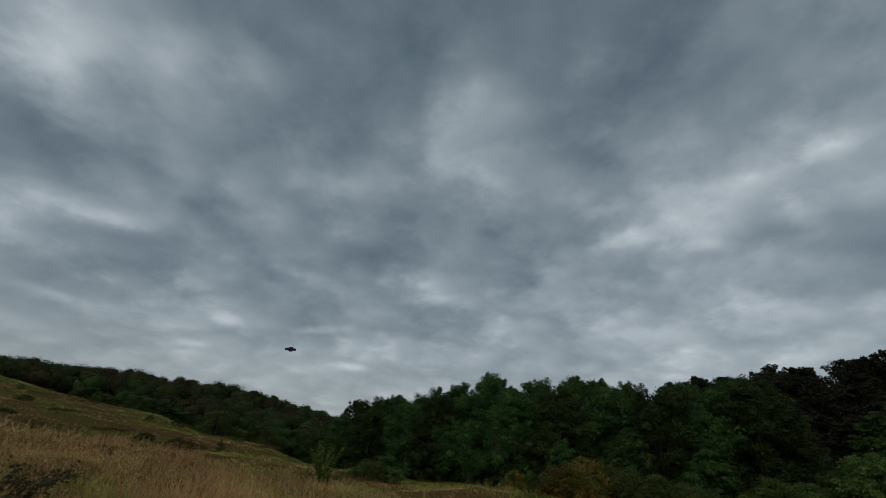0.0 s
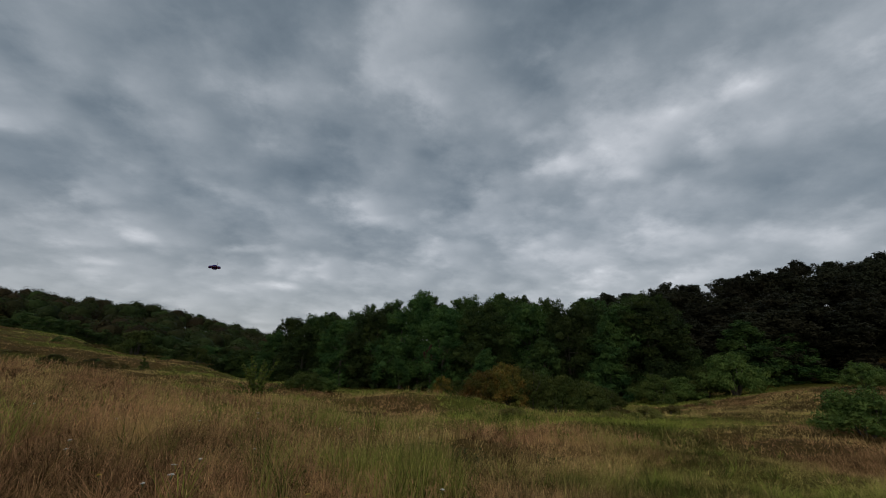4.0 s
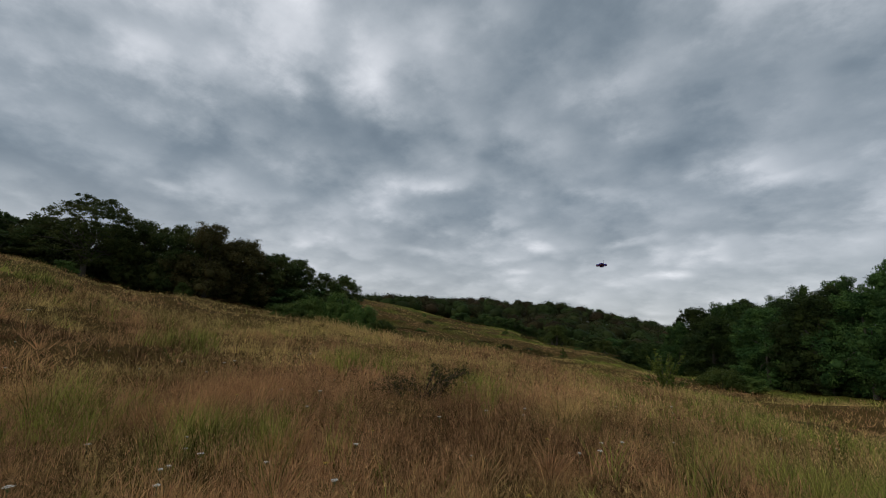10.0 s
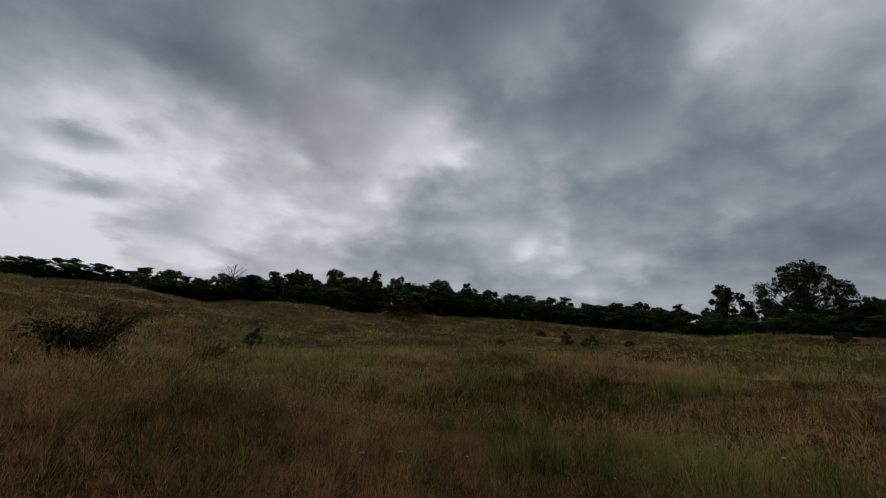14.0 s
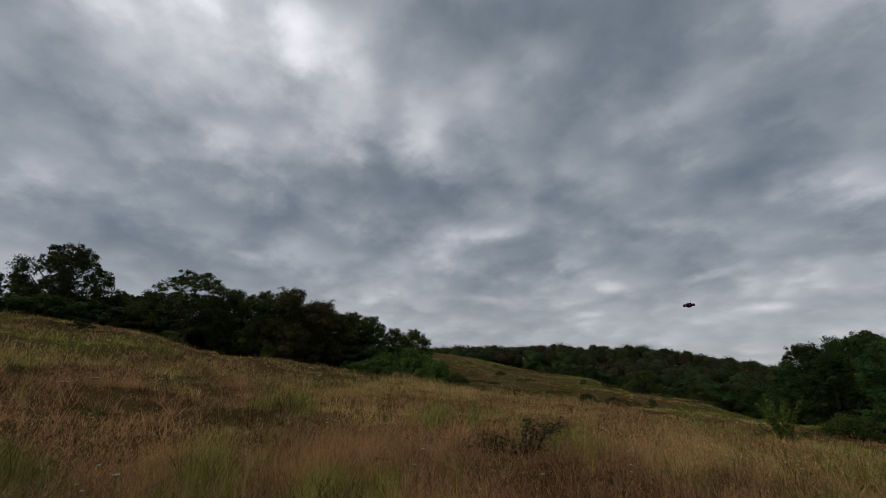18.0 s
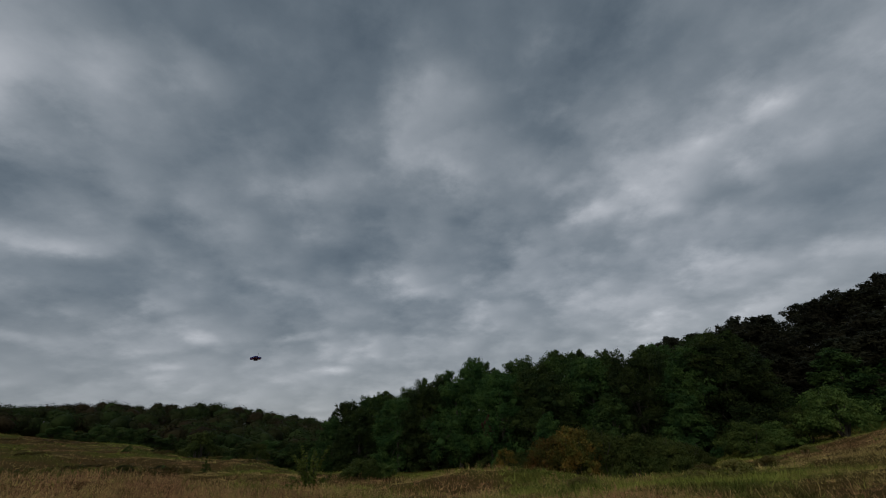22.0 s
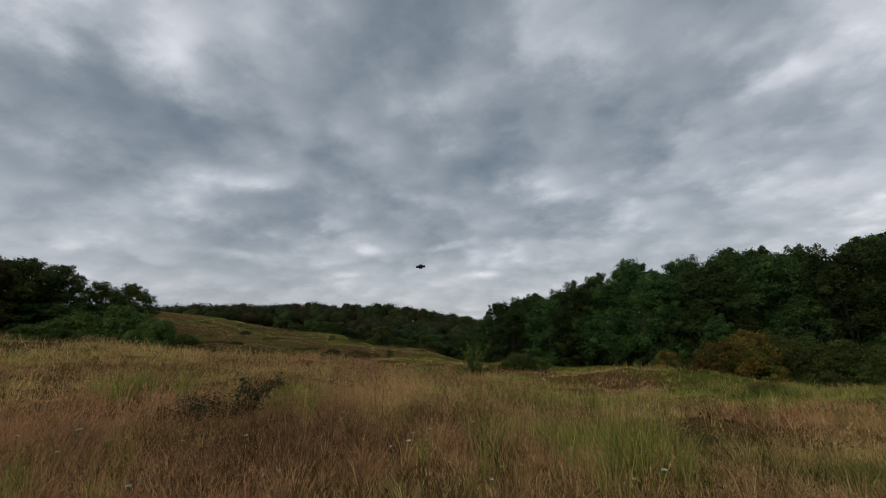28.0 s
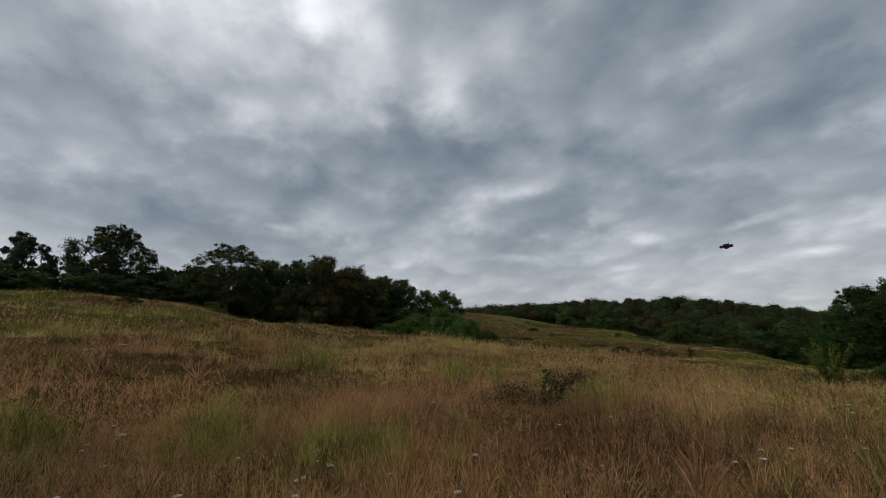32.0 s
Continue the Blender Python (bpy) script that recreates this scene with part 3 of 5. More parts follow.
def green_at(x, y):
    """How green the meadow is."""
    a, r = np.degrees(np.arctan2(x, y)), np.hypot(x, y)
    g = 0.60 * vnoise(x, y, 9.0, 11) + 0.55 * vnoise(x, y, 3.4, 12) + 0.25 * vnoise(x, y, 1.3, 13)
    g = (g - 0.76) * 2.6
    g += 0.25 * np.exp(-((a - 5) / 30) ** 2) + 0.50 * np.exp(-((a + 6) / 24) ** 2) * np.clip((r - 8) / 14, 0, 1)      # the moist hollow towards the wood
    g += 0.62 * np.exp(-((a - 40) / 24) ** 2) * np.clip((r - 2) / 10, 0, 1) - 0.5 * np.exp(-((r - 33) / 3.0) ** 2) * np.exp(-((a - 5) / 9.0) ** 4)
    slope = np.exp(-((a + 34) / 24) ** 2) * np.clip((r - 42) / 22, 0, 1)
    g += slope * (1.08 - 1.5 * vnoise(x - y, (x + y) * 0.35, 6.0, 17))     # bands of green and brown along the far slope
    g += slope * (0.55 * np.exp(-(((r - 104) / 12) ** 2)) - 0.40 * np.exp(-(((r - 66) / 9) ** 2)))
    g += 0.3 * np.exp(-((a + 118) / 22) ** 2) * np.clip((r - 25) / 20, 0, 1)
    g -= 0.35 * np.exp(-((a + 62) / 24) ** 2)
    for az, q, wide in LUSH:
        far = (x - q * math.sin(radians(az))) ** 2 + (y - q * math.cos(radians(az))) ** 2
        g += 0.9 * np.clip(vnoise(x, y, 0.9, 15) - 0.12, 0, 1) * np.exp(-far / (2 * (0.7 * wide) ** 2))
    return np.clip(g, 0.0, 1.0)


def build_ground():
    radii = np.concatenate(([0.0], np.geomspace(0.6, 30, 110), np.geomspace(30.6, 140, 130), np.geomspace(145, 4500, 50)))
    n = 450
    turn = np.arange(n) / n * 2 * np.pi
    R, A = np.meshgrid(radii, turn, indexing="ij")
    x, y = R * np.sin(A), R * np.cos(A)
    z = height(x, y)
    i, j = np.meshgrid(np.arange(len(radii) - 1), np.arange(n), indexing="ij")
    k = (j + 1) % n
    faces = np.stack((i * n + j, i * n + k, (i + 1) * n + k, (i + 1) * n + j), -1).reshape(-1, 4)[:, ::-1]
    me = from_arrays("ground", np.stack((x, y, z), -1).reshape(-1, 3), faces, [SOIL], green=green_at(x, y).ravel())
    tagged(part("ground", smooth(me)), "rolling meadow ground of dry brown and green grass", "ground", kind="structure")


build_ground()

# ---- plants ----


def tube(path, radii, sides=7):
    """Corners and faces (four-cornered) of a tapered limb along a path."""
    path, v, f = np.asarray(path, float), [], []
    for i, p in enumerate(path):
        d = path[min(i + 1, len(path) - 1)] - path[max(i - 1, 0)]
        d = d / (np.linalg.norm(d) + 1e-9)
        a = np.cross(d, (0.31, 0.95, 0.02) if abs(d[2]) > 0.5 else (0, 0, 1.0))
        a /= np.linalg.norm(a)
        b = np.cross(d, a)
        for s in range(sides):
            t = 2 * math.pi * s / sides
            v.append(p + radii[i] * (math.cos(t) * a + math.sin(t) * b))
    for i in range(len(path) - 1):
        for s in range(sides):
            n = (s + 1) % sides
            f.append((i * sides + s, i * sides + n, (i + 1) * sides + n, (i + 1) * sides + s))
    return np.array(v), np.array(f)


def joined(pieces):
    v, f, k = [], [], 0
    for a, b in pieces:
        v.append(a)
        f.append(np.asarray(b) + k)
        k += len(a)
    return np.concatenate(v), np.concatenate(f)


def unit(v):
    return v / (np.linalg.norm(v, axis=-1, keepdims=True) + 1e-9)


def leaves(rng, centre, normal, size, slim=0.5, droop=0.3):
    """One pointed four-cornered leaf spray at each centre."""
    n = unit(normal)
    t = rng.normal(size=centre.shape)
    t -= n * (t * n).sum(1, keepdims=True)
    t[:, 2] -= droop
    t = unit(t)
    b = unit(np.cross(n, t))
    s = size * rng.uniform(0.6, 1.35, (len(centre), 1))
    fold = n * s * 0.18
    v = np.stack((centre - t * s, centre + b * s * slim - fold, centre + t * s, centre - b * s * slim - fold), 1).reshape(-1, 3)
    return v, np.arange(len(v)).reshape(-1, 4)


def sprays(rng, centre, normal, size, slim=0.8, droop=0.1):
    """One three-cornered leaf spray at each centre, broad at the stalk and pointed at the tip."""
    n = unit(normal)
    t = rng.normal(size=centre.shape)
    t -= n * (t * n).sum(1, keepdims=True)
    t[:, 2] -= droop
    t = unit(t)
    b = unit(np.cross(n, t))
    s = size * rng.uniform(0.55, 1.4, (len(centre), 1))
    v = np.stack((centre - t * s * 0.6 + b * s * slim, centre - t * s * 0.6 - b * s * slim, centre + t * s * 1.2), 1).reshape(-1, 3)
    return v, np.arange(len(v)).reshape(-1, 3)


BALL = bmesh.new()
bmesh.ops.create_icosphere(BALL, subdivisions=2, radius=1.0)
BALL_AT = np.array([v.co for v in BALL.verts])
BALL_FACES = np.array([[v.index for v in f.verts] for f in BALL.faces])
BALL.free()


def cores(rng, c, R, flat=0.8):
    """The shaded inner mass of twigs and leaves at each centre, uneven all over."""
    m = len(BALL_AT)
    v = c[:, None] + BALL_AT[None] * (R[:, None] * rng.uniform(0.72, 1.12, (len(c), m)))[..., None] * (1, 1, flat)
    return v.reshape(-1, 3), (np.arange(len(c))[:, None, None] * m + BALL_FACES[None]).reshape(-1, 3)


def crown_heads(rng, n, W, H, low, shape):
    """Places and sizes of the rounded heads of a crown H high and W wide that begins at low * H."""
    c, R = [], []
    for i in range(n):
        u = ((i + 0.5) / n) ** 0.9
        if shape == "cone":
            e = (1 - u) ** 0.8 + 0.08
        elif shape == "column":
            e = math.sin(math.pi * min(0.12 + 0.86 * u, 1)) ** 0.45
        elif shape == "dome":
            e = math.cos(math.pi / 2 * u**1.6) ** 0.55
        else:
            e = math.sin(math.pi * min(0.20 + 0.78 * u, 0.985)) ** 0.62
        a = i * 2.39996 + rng.uniform(-0.6, 0.6)
        q = e * W / 2 * (rng.uniform(0.55, 0.84) if i % 4 else rng.uniform(0.0, 0.4))
        c.append((q * math.cos(a), q * math.sin(a), H * (low + (0.90 - low) * u) + rng.uniform(-0.04, 0.04) * H))
        R.append(W * rng.uniform(0.10, 0.19) * (0.75 + 0.35 * e))
    return np.array(c), np.array(R)


def billows(rng, c, R, subs, out=0.6, lift=0.35, lo=0.26, hi=0.52, flat=0.8):
    """Smaller tufts all over the outer and upper side of each head."""
    k = np.repeat(np.arange(len(c)), subs)
    side = unit(c[k] * (1, 1, 0))
    d = unit(rng.normal(size=(len(k), 3)) + side * out + (0, 0, lift))
    return c[k] + d * (R[k] * rng.uniform(0.55, 1.0, len(k)))[:, None] * (1, 1, flat), R[k] * rng.uniform(lo, hi, len(k))


def crown_mesh(rng, c, R, per, size, mat, flat=0.72, spill=1.06):
    """Leaf sprays round the pads of a bush, over their shaded cores."""
    tc, tr = billows(rng, c, R, 5, out=0.3, lo=0.4, hi=0.75, flat=flat)
    k = np.repeat(np.arange(len(tc)), int(per * 0.7))
    d = rng.normal(size=(len(k), 3))
    d[:, 2] = np.where((d[:, 2] < 0) & (rng.random(len(k)) < 0.45), -d[:, 2], d[:, 2])
    d = unit(d)
    far = rng.uniform(0.4, spill, len(k))
    far = np.where(rng.random(len(k)) < 0.08, far * rng.uniform(1.1, 1.6, len(k)), far)
    p = tc[k] + d * (tr[k] * far)[:, None] * (1, 1, flat)
    v, f = joined([sprays(rng, p, d + rng.normal(size=d.shape) * 0.55 + (0, 0, 0.35), size * 0.66, 0.62, 0.1), cores(rng, c, R * 0.32, flat)])
    v[:, 2] = np.maximum(v[:, 2], 0.02)
    return from_arrays("crown", v, f, [mat])


def trunk_mesh(rng, H, c, girth, limbs):
    lean = rng.uniform(-0.04, 0.04, 2) * H
    zs = np.linspace(-0.15, 0.82 * H, 6)
    path = np.stack((lean[0] * (zs / H) ** 2, lean[1] * (zs / H) ** 2, zs), -1)
    pieces = [tube(path, girth * np.array((1.35, 0.95, 0.8, 0.6, 0.38, 0.16)), 9)]
    for i in rng.permutation(len(c))[:limbs]:
        start = path[min(1 + int(rng.integers(0, 3)), 4)]
        mid = (start + c[i]) / 2 + (0, 0, 0.05 * H)
        pieces.append(tube((start, mid, c[i]), girth * np.array((0.42, 0.27, 0.08)), 5))
    v, f = joined(pieces)
    return smooth(from_arrays("trunk", v, f, [BARK]))


def make_tree(seed, H, W, mat, heads, subs, per, leaf, low=0.12, shape="round", girth=0.2, label="", category="tree", name="tree", core=1.0, flat=0.8, slim=0.62, limbs=8, droop=0.15, pad=1.0):
    """A tree whose crown is built of rounded heads, each of many tufts of leaf sprays round a shaded core."""
    rng = np.random.default_rng(seed)
    c, R = crown_heads(rng, heads, W, H, low, shape)
    R = R * pad
    base = new(name)
    part("trunk", trunk_mesh(rng, H, c, girth, limbs), base, "rough grey-brown trunk with spreading limbs")
    tc, tr = billows(rng, c, R, subs, flat=flat)
    k = np.repeat(np.arange(len(tc)), per)
    d = rng.normal(size=(len(k), 3))
    d[:, 2] = np.where((d[:, 2] < 0) & (rng.random(len(k)) < 0.5), -d[:, 2], d[:, 2])
    d = unit(d)
    far = rng.uniform(0.35, 1.08, len(k))
    far = np.where(rng.random(len(k)) < 0.08, far * rng.uniform(1.1, 1.6, len(k)), far)
    p = tc[k] + d * (tr[k] * far)[:, None] * (1, 1, 0.8)
    pieces = [sprays(rng, p, d + rng.normal(size=d.shape) * 0.5 + (0, 0, 0.45), leaf, slim, droop)]
    if core:
        k = np.repeat(np.arange(len(c)), 2 * per)
        d = unit(rng.normal(size=(len(k), 3)) + (0, 0, 0.15))
        p = c[k] + d * (R[k] * rng.uniform(0.5, 0.95, len(k)))[:, None] * (1, 1, flat)
        pieces += [sprays(rng, p, d + rng.normal(size=d.shape) * 0.5, leaf * 1.25, slim, droop), cores(rng, c, R * 0.36 * core, flat)]
    v, f = joined(pieces)
    v[:, 2] = np.maximum(v[:, 2], 0.02)
    part("crown", from_arrays("crown", v, f, [mat]), base)
    return tagged(base, label, category)


KINDS, USED = {}, {}


def plant(kind, az, r, H, W, group="", label="", turn=None, sink=0.05):
    """Sets a plant of that kind on the ground at a heading and a distance, H high and W wide."""
    build, h0, w0 = KINDS[kind]
    p = ground_at(az, r)
    rz = (az * 37.0 + r * 11.0) % 360 if turn is None else turn
    m = Matrix.LocRotScale(p - Vector((0, 0, sink)), Euler((0, 0, radians(rz))), Vector((W / w0, W / w0, H / h0)))
    if kind in USED:
        s = USED[kind].scale
        ob = copy_thing(USED[kind], m @ Matrix.Diagonal((1 / s[0], 1 / s[1], 1 / s[2], 1)))
    else:
        ob = USED[kind] = build()
        ob.matrix_basis = m
    return tagged(ob, label, group=group)


def tree_kind(kind, H, W, *args, **words):
    KINDS[kind] = (lambda: make_tree(len(kind) * 31 + sum(map(ord, kind)), H, W, *args, **words), H, W)


for i in range(5):
    tree_kind("locust" + "abcde"[i], 12, 9, LOCUST, 44, 9, 66, 0.100, low=0.03, girth=0.22, name="locust_tree", droop=0.5, pad=1.05, shape=("dome", "round", "dome", "round", "column")[i],
              label="tall leafy green locust tree at the wood's edge")
for i in range(3):
    tree_kind("oak" + "abc"[i], 8.5, 8.5, OAK, 34, 9, 70, 0.092, low=0.03, shape="dome", girth=0.24, name="field_tree", pad=1.05,
              label="dense dark green broadleaf tree on the slope")
tree_kind("brownoak", 8.5, 8.5, OAKBROWN, 34, 9, 70, 0.092, low=0.03, shape="dome", girth=0.24, name="field_tree", pad=1.05, label="dense broadleaf tree with brownish green leaves on the slope")
tree_kind("openoak", 8.5, 8.5, OAK, 96, 5, 46, 0.090, low=0.08, shape="round", girth=0.20, name="field_tree", core=0.0, limbs=34, pad=0.78,
          label="spreading broadleaf tree with sky between its upper limbs")
for i in range(5):
    tree_kind("hedge" + "abcde"[i], 5, 5, HEDGE, 22, 6, 40, 0.100, low=0.02, pad=0.95, shape=("dome", "round", "dome", "column", "round")[i], girth=0.12, name="hedgerow_tree",
              label="low dark broadleaf tree in the hedgerow")
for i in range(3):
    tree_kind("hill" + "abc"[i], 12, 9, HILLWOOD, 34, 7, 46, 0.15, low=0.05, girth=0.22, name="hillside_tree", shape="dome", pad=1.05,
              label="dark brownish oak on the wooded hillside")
tree_kind("airy", 8.5, 10, OAK, 115, 6, 44, 0.092, low=0.24, shape="round", girth=0.26, name="oak_tree", core=0.0, limbs=46, pad=0.64,
          label="lone spreading oak with sky showing through its crown")
tree_kind("pale", 6, 5.5, PALE, 34, 6, 50, 0.088, low=0.22, girth=0.14, name="round_tree", core=0.4, pad=0.72, label="small pale green round-headed tree")
tree_kind("pine", 5, 3, NEEDLES, 22, 4, 50, 0.12, low=0.12, shape="cone", girth=0.1, name="pine_tree", core=0.4, label="small dark conical pine in the hedgerow")
tree_kind("spire", 9, 7, LOCUST, 34, 8, 62, 0.112, low=0.02, shape="cone", girth=0.18, name="young_locust", droop=0.4, label="broad conical young locust tree at the wood's edge")

# the wood across the hollow: its skyline by heading, and the line of its edge
def along(x, *pairs):
    return float(np.interp(x, pairs[0::2], pairs[1::2]))


def wood_top(az):
    return along(az, -16, 3.0, -13, 3.6, -10, 4.1, -2, 5.6, 2, 6.5, 7, 7.9, 12, 8.2, 16, 7.9, 21, 8.3, 24, 7.4, 28, 7.5, 32, 8.3, 36, 7.9, 38.5, 6.6, 40, 5.0)


def wood_edge(az):
    return along(az, -16, 118, -13, 104, -9, 88, -4, 76, 2, 66, 8, 59, 16, 56, 24, 58, 32, 56, 40, 57)


def tall(az, r, el):
    """The height of a thing whose top shows at that angle."""
    return EYE + r * math.tan(radians(el)) - ground_at(az, r).z


rng = random.Random(4)
az, n = -10.8, 0
while az < 38:
    for row, (back, lift) in enumerate(((0, -1.1), (7, -0.25), (15, 0.0))):
        a = az + (0, 2.2, 4.0)[row] * 0.8 + rng.uniform(-0.7, 0.7)
        r = wood_edge(a) + back + rng.uniform(-1.5, 1.5)
        el = wood_top(a) + along(a, -2, 0.6, 8, 0.9) + lift + rng.uniform(-0.7, 0.2)
        plant("locust" + "abcde"[n % 5], a, r, tall(a, r, el), rng.uniform(8.0, 10.5), "trees of the wood")
        n += 1
    az += math.degrees(5.6 / wood_edge(az))
for k in range(9):
    plant("locust" + "abcde"[k % 5], -18.5 + 0.95 * k, 132 - 3.2 * k + rng.uniform(-2, 2), rng.uniform(6.0, 8.0), rng.uniform(8.0, 10.0), "trees of the wood")
plant("locusta", 21.3, 68, tall(21.3, 68, 8.9), 5.0, "trees of the wood", "slender locust tree whose top stands above the wood")
plant("locustb", 36.0, 54, tall(36, 54, 7.6), 10.5, "trees of the wood")
plant("locustc", 38.2, 57, tall(38.2, 57, 5.6), 7.5, "trees of the wood")
plant("spire", 31.5, 50, tall(31.5, 50, 2.4), 6.0, "trees of the wood")
plant("spire", 23.5, 51, tall(23.5, 51, 3.2), 6.5, "trees of the wood")
plant("spire", 16.0, 50, tall(16, 50, 1.6), 5.5, "trees of the wood")
plant("spire", 45.6, 60, tall(45.6, 60, 5.2), 8.5, "trees of the wood")
plant("spire", 49.5, 63, tall(49.5, 63, 3.6), 7.5, "trees of the wood")
az = -10.5
while az < 38:     # undergrowth in the shade of its edge
    r = wood_edge(az) + rng.uniform(-0.5, 5)
    plant("hedge" + "abcde"[n % 5], az, r, rng.uniform(2.6, 4.4), rng.uniform(5.0, 7.0), "undergrowth of the wood")
    n += 1
    az += math.degrees(3.0 / r)
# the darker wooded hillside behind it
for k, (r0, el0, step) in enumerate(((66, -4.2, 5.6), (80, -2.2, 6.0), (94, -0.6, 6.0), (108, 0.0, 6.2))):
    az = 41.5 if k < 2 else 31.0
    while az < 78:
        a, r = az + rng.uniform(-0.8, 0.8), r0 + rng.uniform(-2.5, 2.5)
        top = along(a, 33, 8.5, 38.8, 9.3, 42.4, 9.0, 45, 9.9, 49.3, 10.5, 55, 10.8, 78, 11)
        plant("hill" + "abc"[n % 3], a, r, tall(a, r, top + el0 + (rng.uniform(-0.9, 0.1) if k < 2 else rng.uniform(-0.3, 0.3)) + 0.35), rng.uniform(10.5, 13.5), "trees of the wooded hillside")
        n += 1
        az += math.degrees(step / r0)

# the clump of trees on the slope
for i, (a, r, el, w) in enumerate(((-81.8, 58, 13.1, 8.4), (-77.0, 60, 11.5, 6.8), (-73.6, 58, 11.6, 6.5), (-70.4, 57, 12.0, 7.2), (-66.6, 58, 10.7, 7.0),
                                   (-62.6, 60, 9.6, 6.6), (-60.0, 62, 8.9, 5.4), (-56.6, 65, 7.5, 4.6), (-54.2, 64, 7.5, 5.2), (-85.0, 63, 10.0, 6.0),
                                   (-79.5, 66, 10.5, 8.0), (-69.0, 67, 10.2, 8.0), (-64.0, 68, 9.0, 7.5))):
    plant("openoak" if i == 0 else "brownoak" if i in (3, 4) else "oak" + "abc"[i % 3], a, r, tall(a, r, el) * 1.0, w * 1.28, "trees of the clump")
for a in range(-88, -52, 2):
    plant("hedge" + "abcde"[a // 2 % 5], a + rng.uniform(-1, 1), 60 + rng.uniform(-3, 4), rng.uniform(2.4, 4.2), rng.uniform(4.5, 6.5), "undergrowth of the clump")
for a in range(-90, -54, 2):
    plant("hedge" + "abcde"[a // 2 % 5], a + rng.uniform(-0.8, 0.8), 66 + rng.uniform(-2, 3), rng.uniform(3.6, 5.0), rng.uniform(5.0, 7.0), "undergrowth of the clump")
plant("airy", -93.3, 72, tall(-93.3, 72, 14.1), 11.5)
plant("pale", -100.2, 76, tall(-100.2, 76, 12.3), 7.6)

# the hedgerow along the top of the field
az = -86.0
while az > -196:
    for row in range(3):
        a, r = az + rng.uniform(-0.8, 0.8), (64, 68, 74)[row] + rng.uniform(-1.5, 1.5)
        top = along(-a, 86, 9.3, 103, 9.0, 110, 9.7, 117, 9.9, 124, 10.8, 129, 11.5, 136, 11.7, 142, 12.0, 150, 12.1, 157, 11.7, 160, 10.7,
                    165, 9.4, 169, 9.5, 172, 8.8, 176, 7.4, 196, 8.2)
        h = tall(a, r, top + 0.62 + along(-a, 100, 0.0, 112, 0.35, 145, 0.35, 158, 0.0) - (1.2, 0.4, 0.0)[row] + (rng.uniform(-0.9, 0.3) if row < 2 else rng.uniform(-0.45, 0.4)))
        plant("hedge" + "abcde"[n % 5], a, r, max(h, 1.6), rng.uniform(5.4, 8.0), "trees of the hedgerow")
        n += 1
    az -= math.degrees(rng.uniform(2.7, 3.6) / 68)
az = -88.0
while az > -186:     # thorn bushes that close its foot
    plant("hedge" + "abcde"[n % 5], az, 63 + rng.uniform(-1, 2), rng.uniform(1.8, 2.8), rng.uniform(5.0, 7.0), "undergrowth of the hedgerow", "dense dark thorn bush at the hedgerow's foot")
    n += 1
    az -= math.degrees(3.4 / 63)
plant("pine", -160.3, 62, tall(-160.3, 62, 11.3), 3.2)
plant("pine", -146.0, 64, tall(-146, 64, 12.2), 2.6)
plant("pine", -131.5, 66, tall(-131.5, 66, 11.4), 2.6)


def build_bare_tree():
    """A dead tree, all fine bare branches."""
    g = np.random.default_rng(8)
    pieces = [tube(((0, 0, -0.1), (0.05, 0, 1.6), (0.0, 0.08, 3.2), (0.06, 0.1, 5.0)), (0.09, 0.07, 0.045, 0.012), 7)]
    for k in range(26):
        z = g.uniform(1.3, 4.4)
        a = k * 2.4
        out = (5.4 - z) * g.uniform(0.25, 0.42)
        tip = np.array((math.cos(a) * out, math.sin(a) * out, z + out * g.uniform(0.9, 1.6)))
        start = np.array((0.03, 0.04, z))
        mid = (start + tip) / 2 + g.normal(size=3) * 0.07
        pieces.append(tube((start, mid, tip), (0.03, 0.02, 0.007), 4))
        for q in range(4):
            s = start + (tip - start) * g.uniform(0.35, 0.95)
            e = s + unit(tip - start + g.normal(size=3) * 0.5 * out) * out * g.uniform(0.3, 0.5)
            pieces.append(tube((s, e), (0.013, 0.005), 3))
    base = new("bare_tree")
    v, f = joined(pieces)
    part("trunk", smooth(from_arrays("trunk", v, f, [BARK])), base)
    return tagged(base, "leafless grey dead tree standing above the hedgerow", "tree")


KINDS["bare"] = (build_bare_tree, 5, 3)
plant("bare", -162.3, 66, tall(-162.3, 66, 12.2), 4.2)


# ---- bushes ----
def make_bush(seed, H, W, mat, lobes, per, leaf, name, label, twigs=10, squat=0.8):
    g = np.random.default_rng(seed)
    c, R = [], []
    for i in range(lobes):
        a, u = i * 2.4 + g.uniform(-0.4, 0.4), math.sqrt((i + 0.5) / lobes)
        q = u * W * 0.40
        c.append((q * math.cos(a), q * math.sin(a), H * (0.16 + 0.62 * (1 - u**2.2) * g.uniform(0.62, 1.22))))
        R.append(W * g.uniform(0.08, 0.19))
    c, R = np.array(c), np.minimum(np.array(R), H * 0.42)
    base = new(name)
    stems = []
    for i in range(twigs):
        tip = c[i % lobes] * (1, 1, 1.1) + g.normal(size=3) * 0.08 * W
        foot = np.array((tip[0] * 0.25, tip[1] * 0.25, -0.1))
        stems.append(tube((foot, (foot + tip) / 2 + g.normal(size=3) * 0.03 * W, tip), (0.02 * H, 0.014 * H, 0.004 * H), 5))
    v, f = joined(stems)
    part("branchwork", smooth(from_arrays("branchwork", v, f, [BARK])), base, "thin grey-brown branching stems")
    part("crown", crown_mesh(g, c, R, per, leaf, mat, flat=squat, spill=1.25), base)
    return tagged(base, label, "bush")


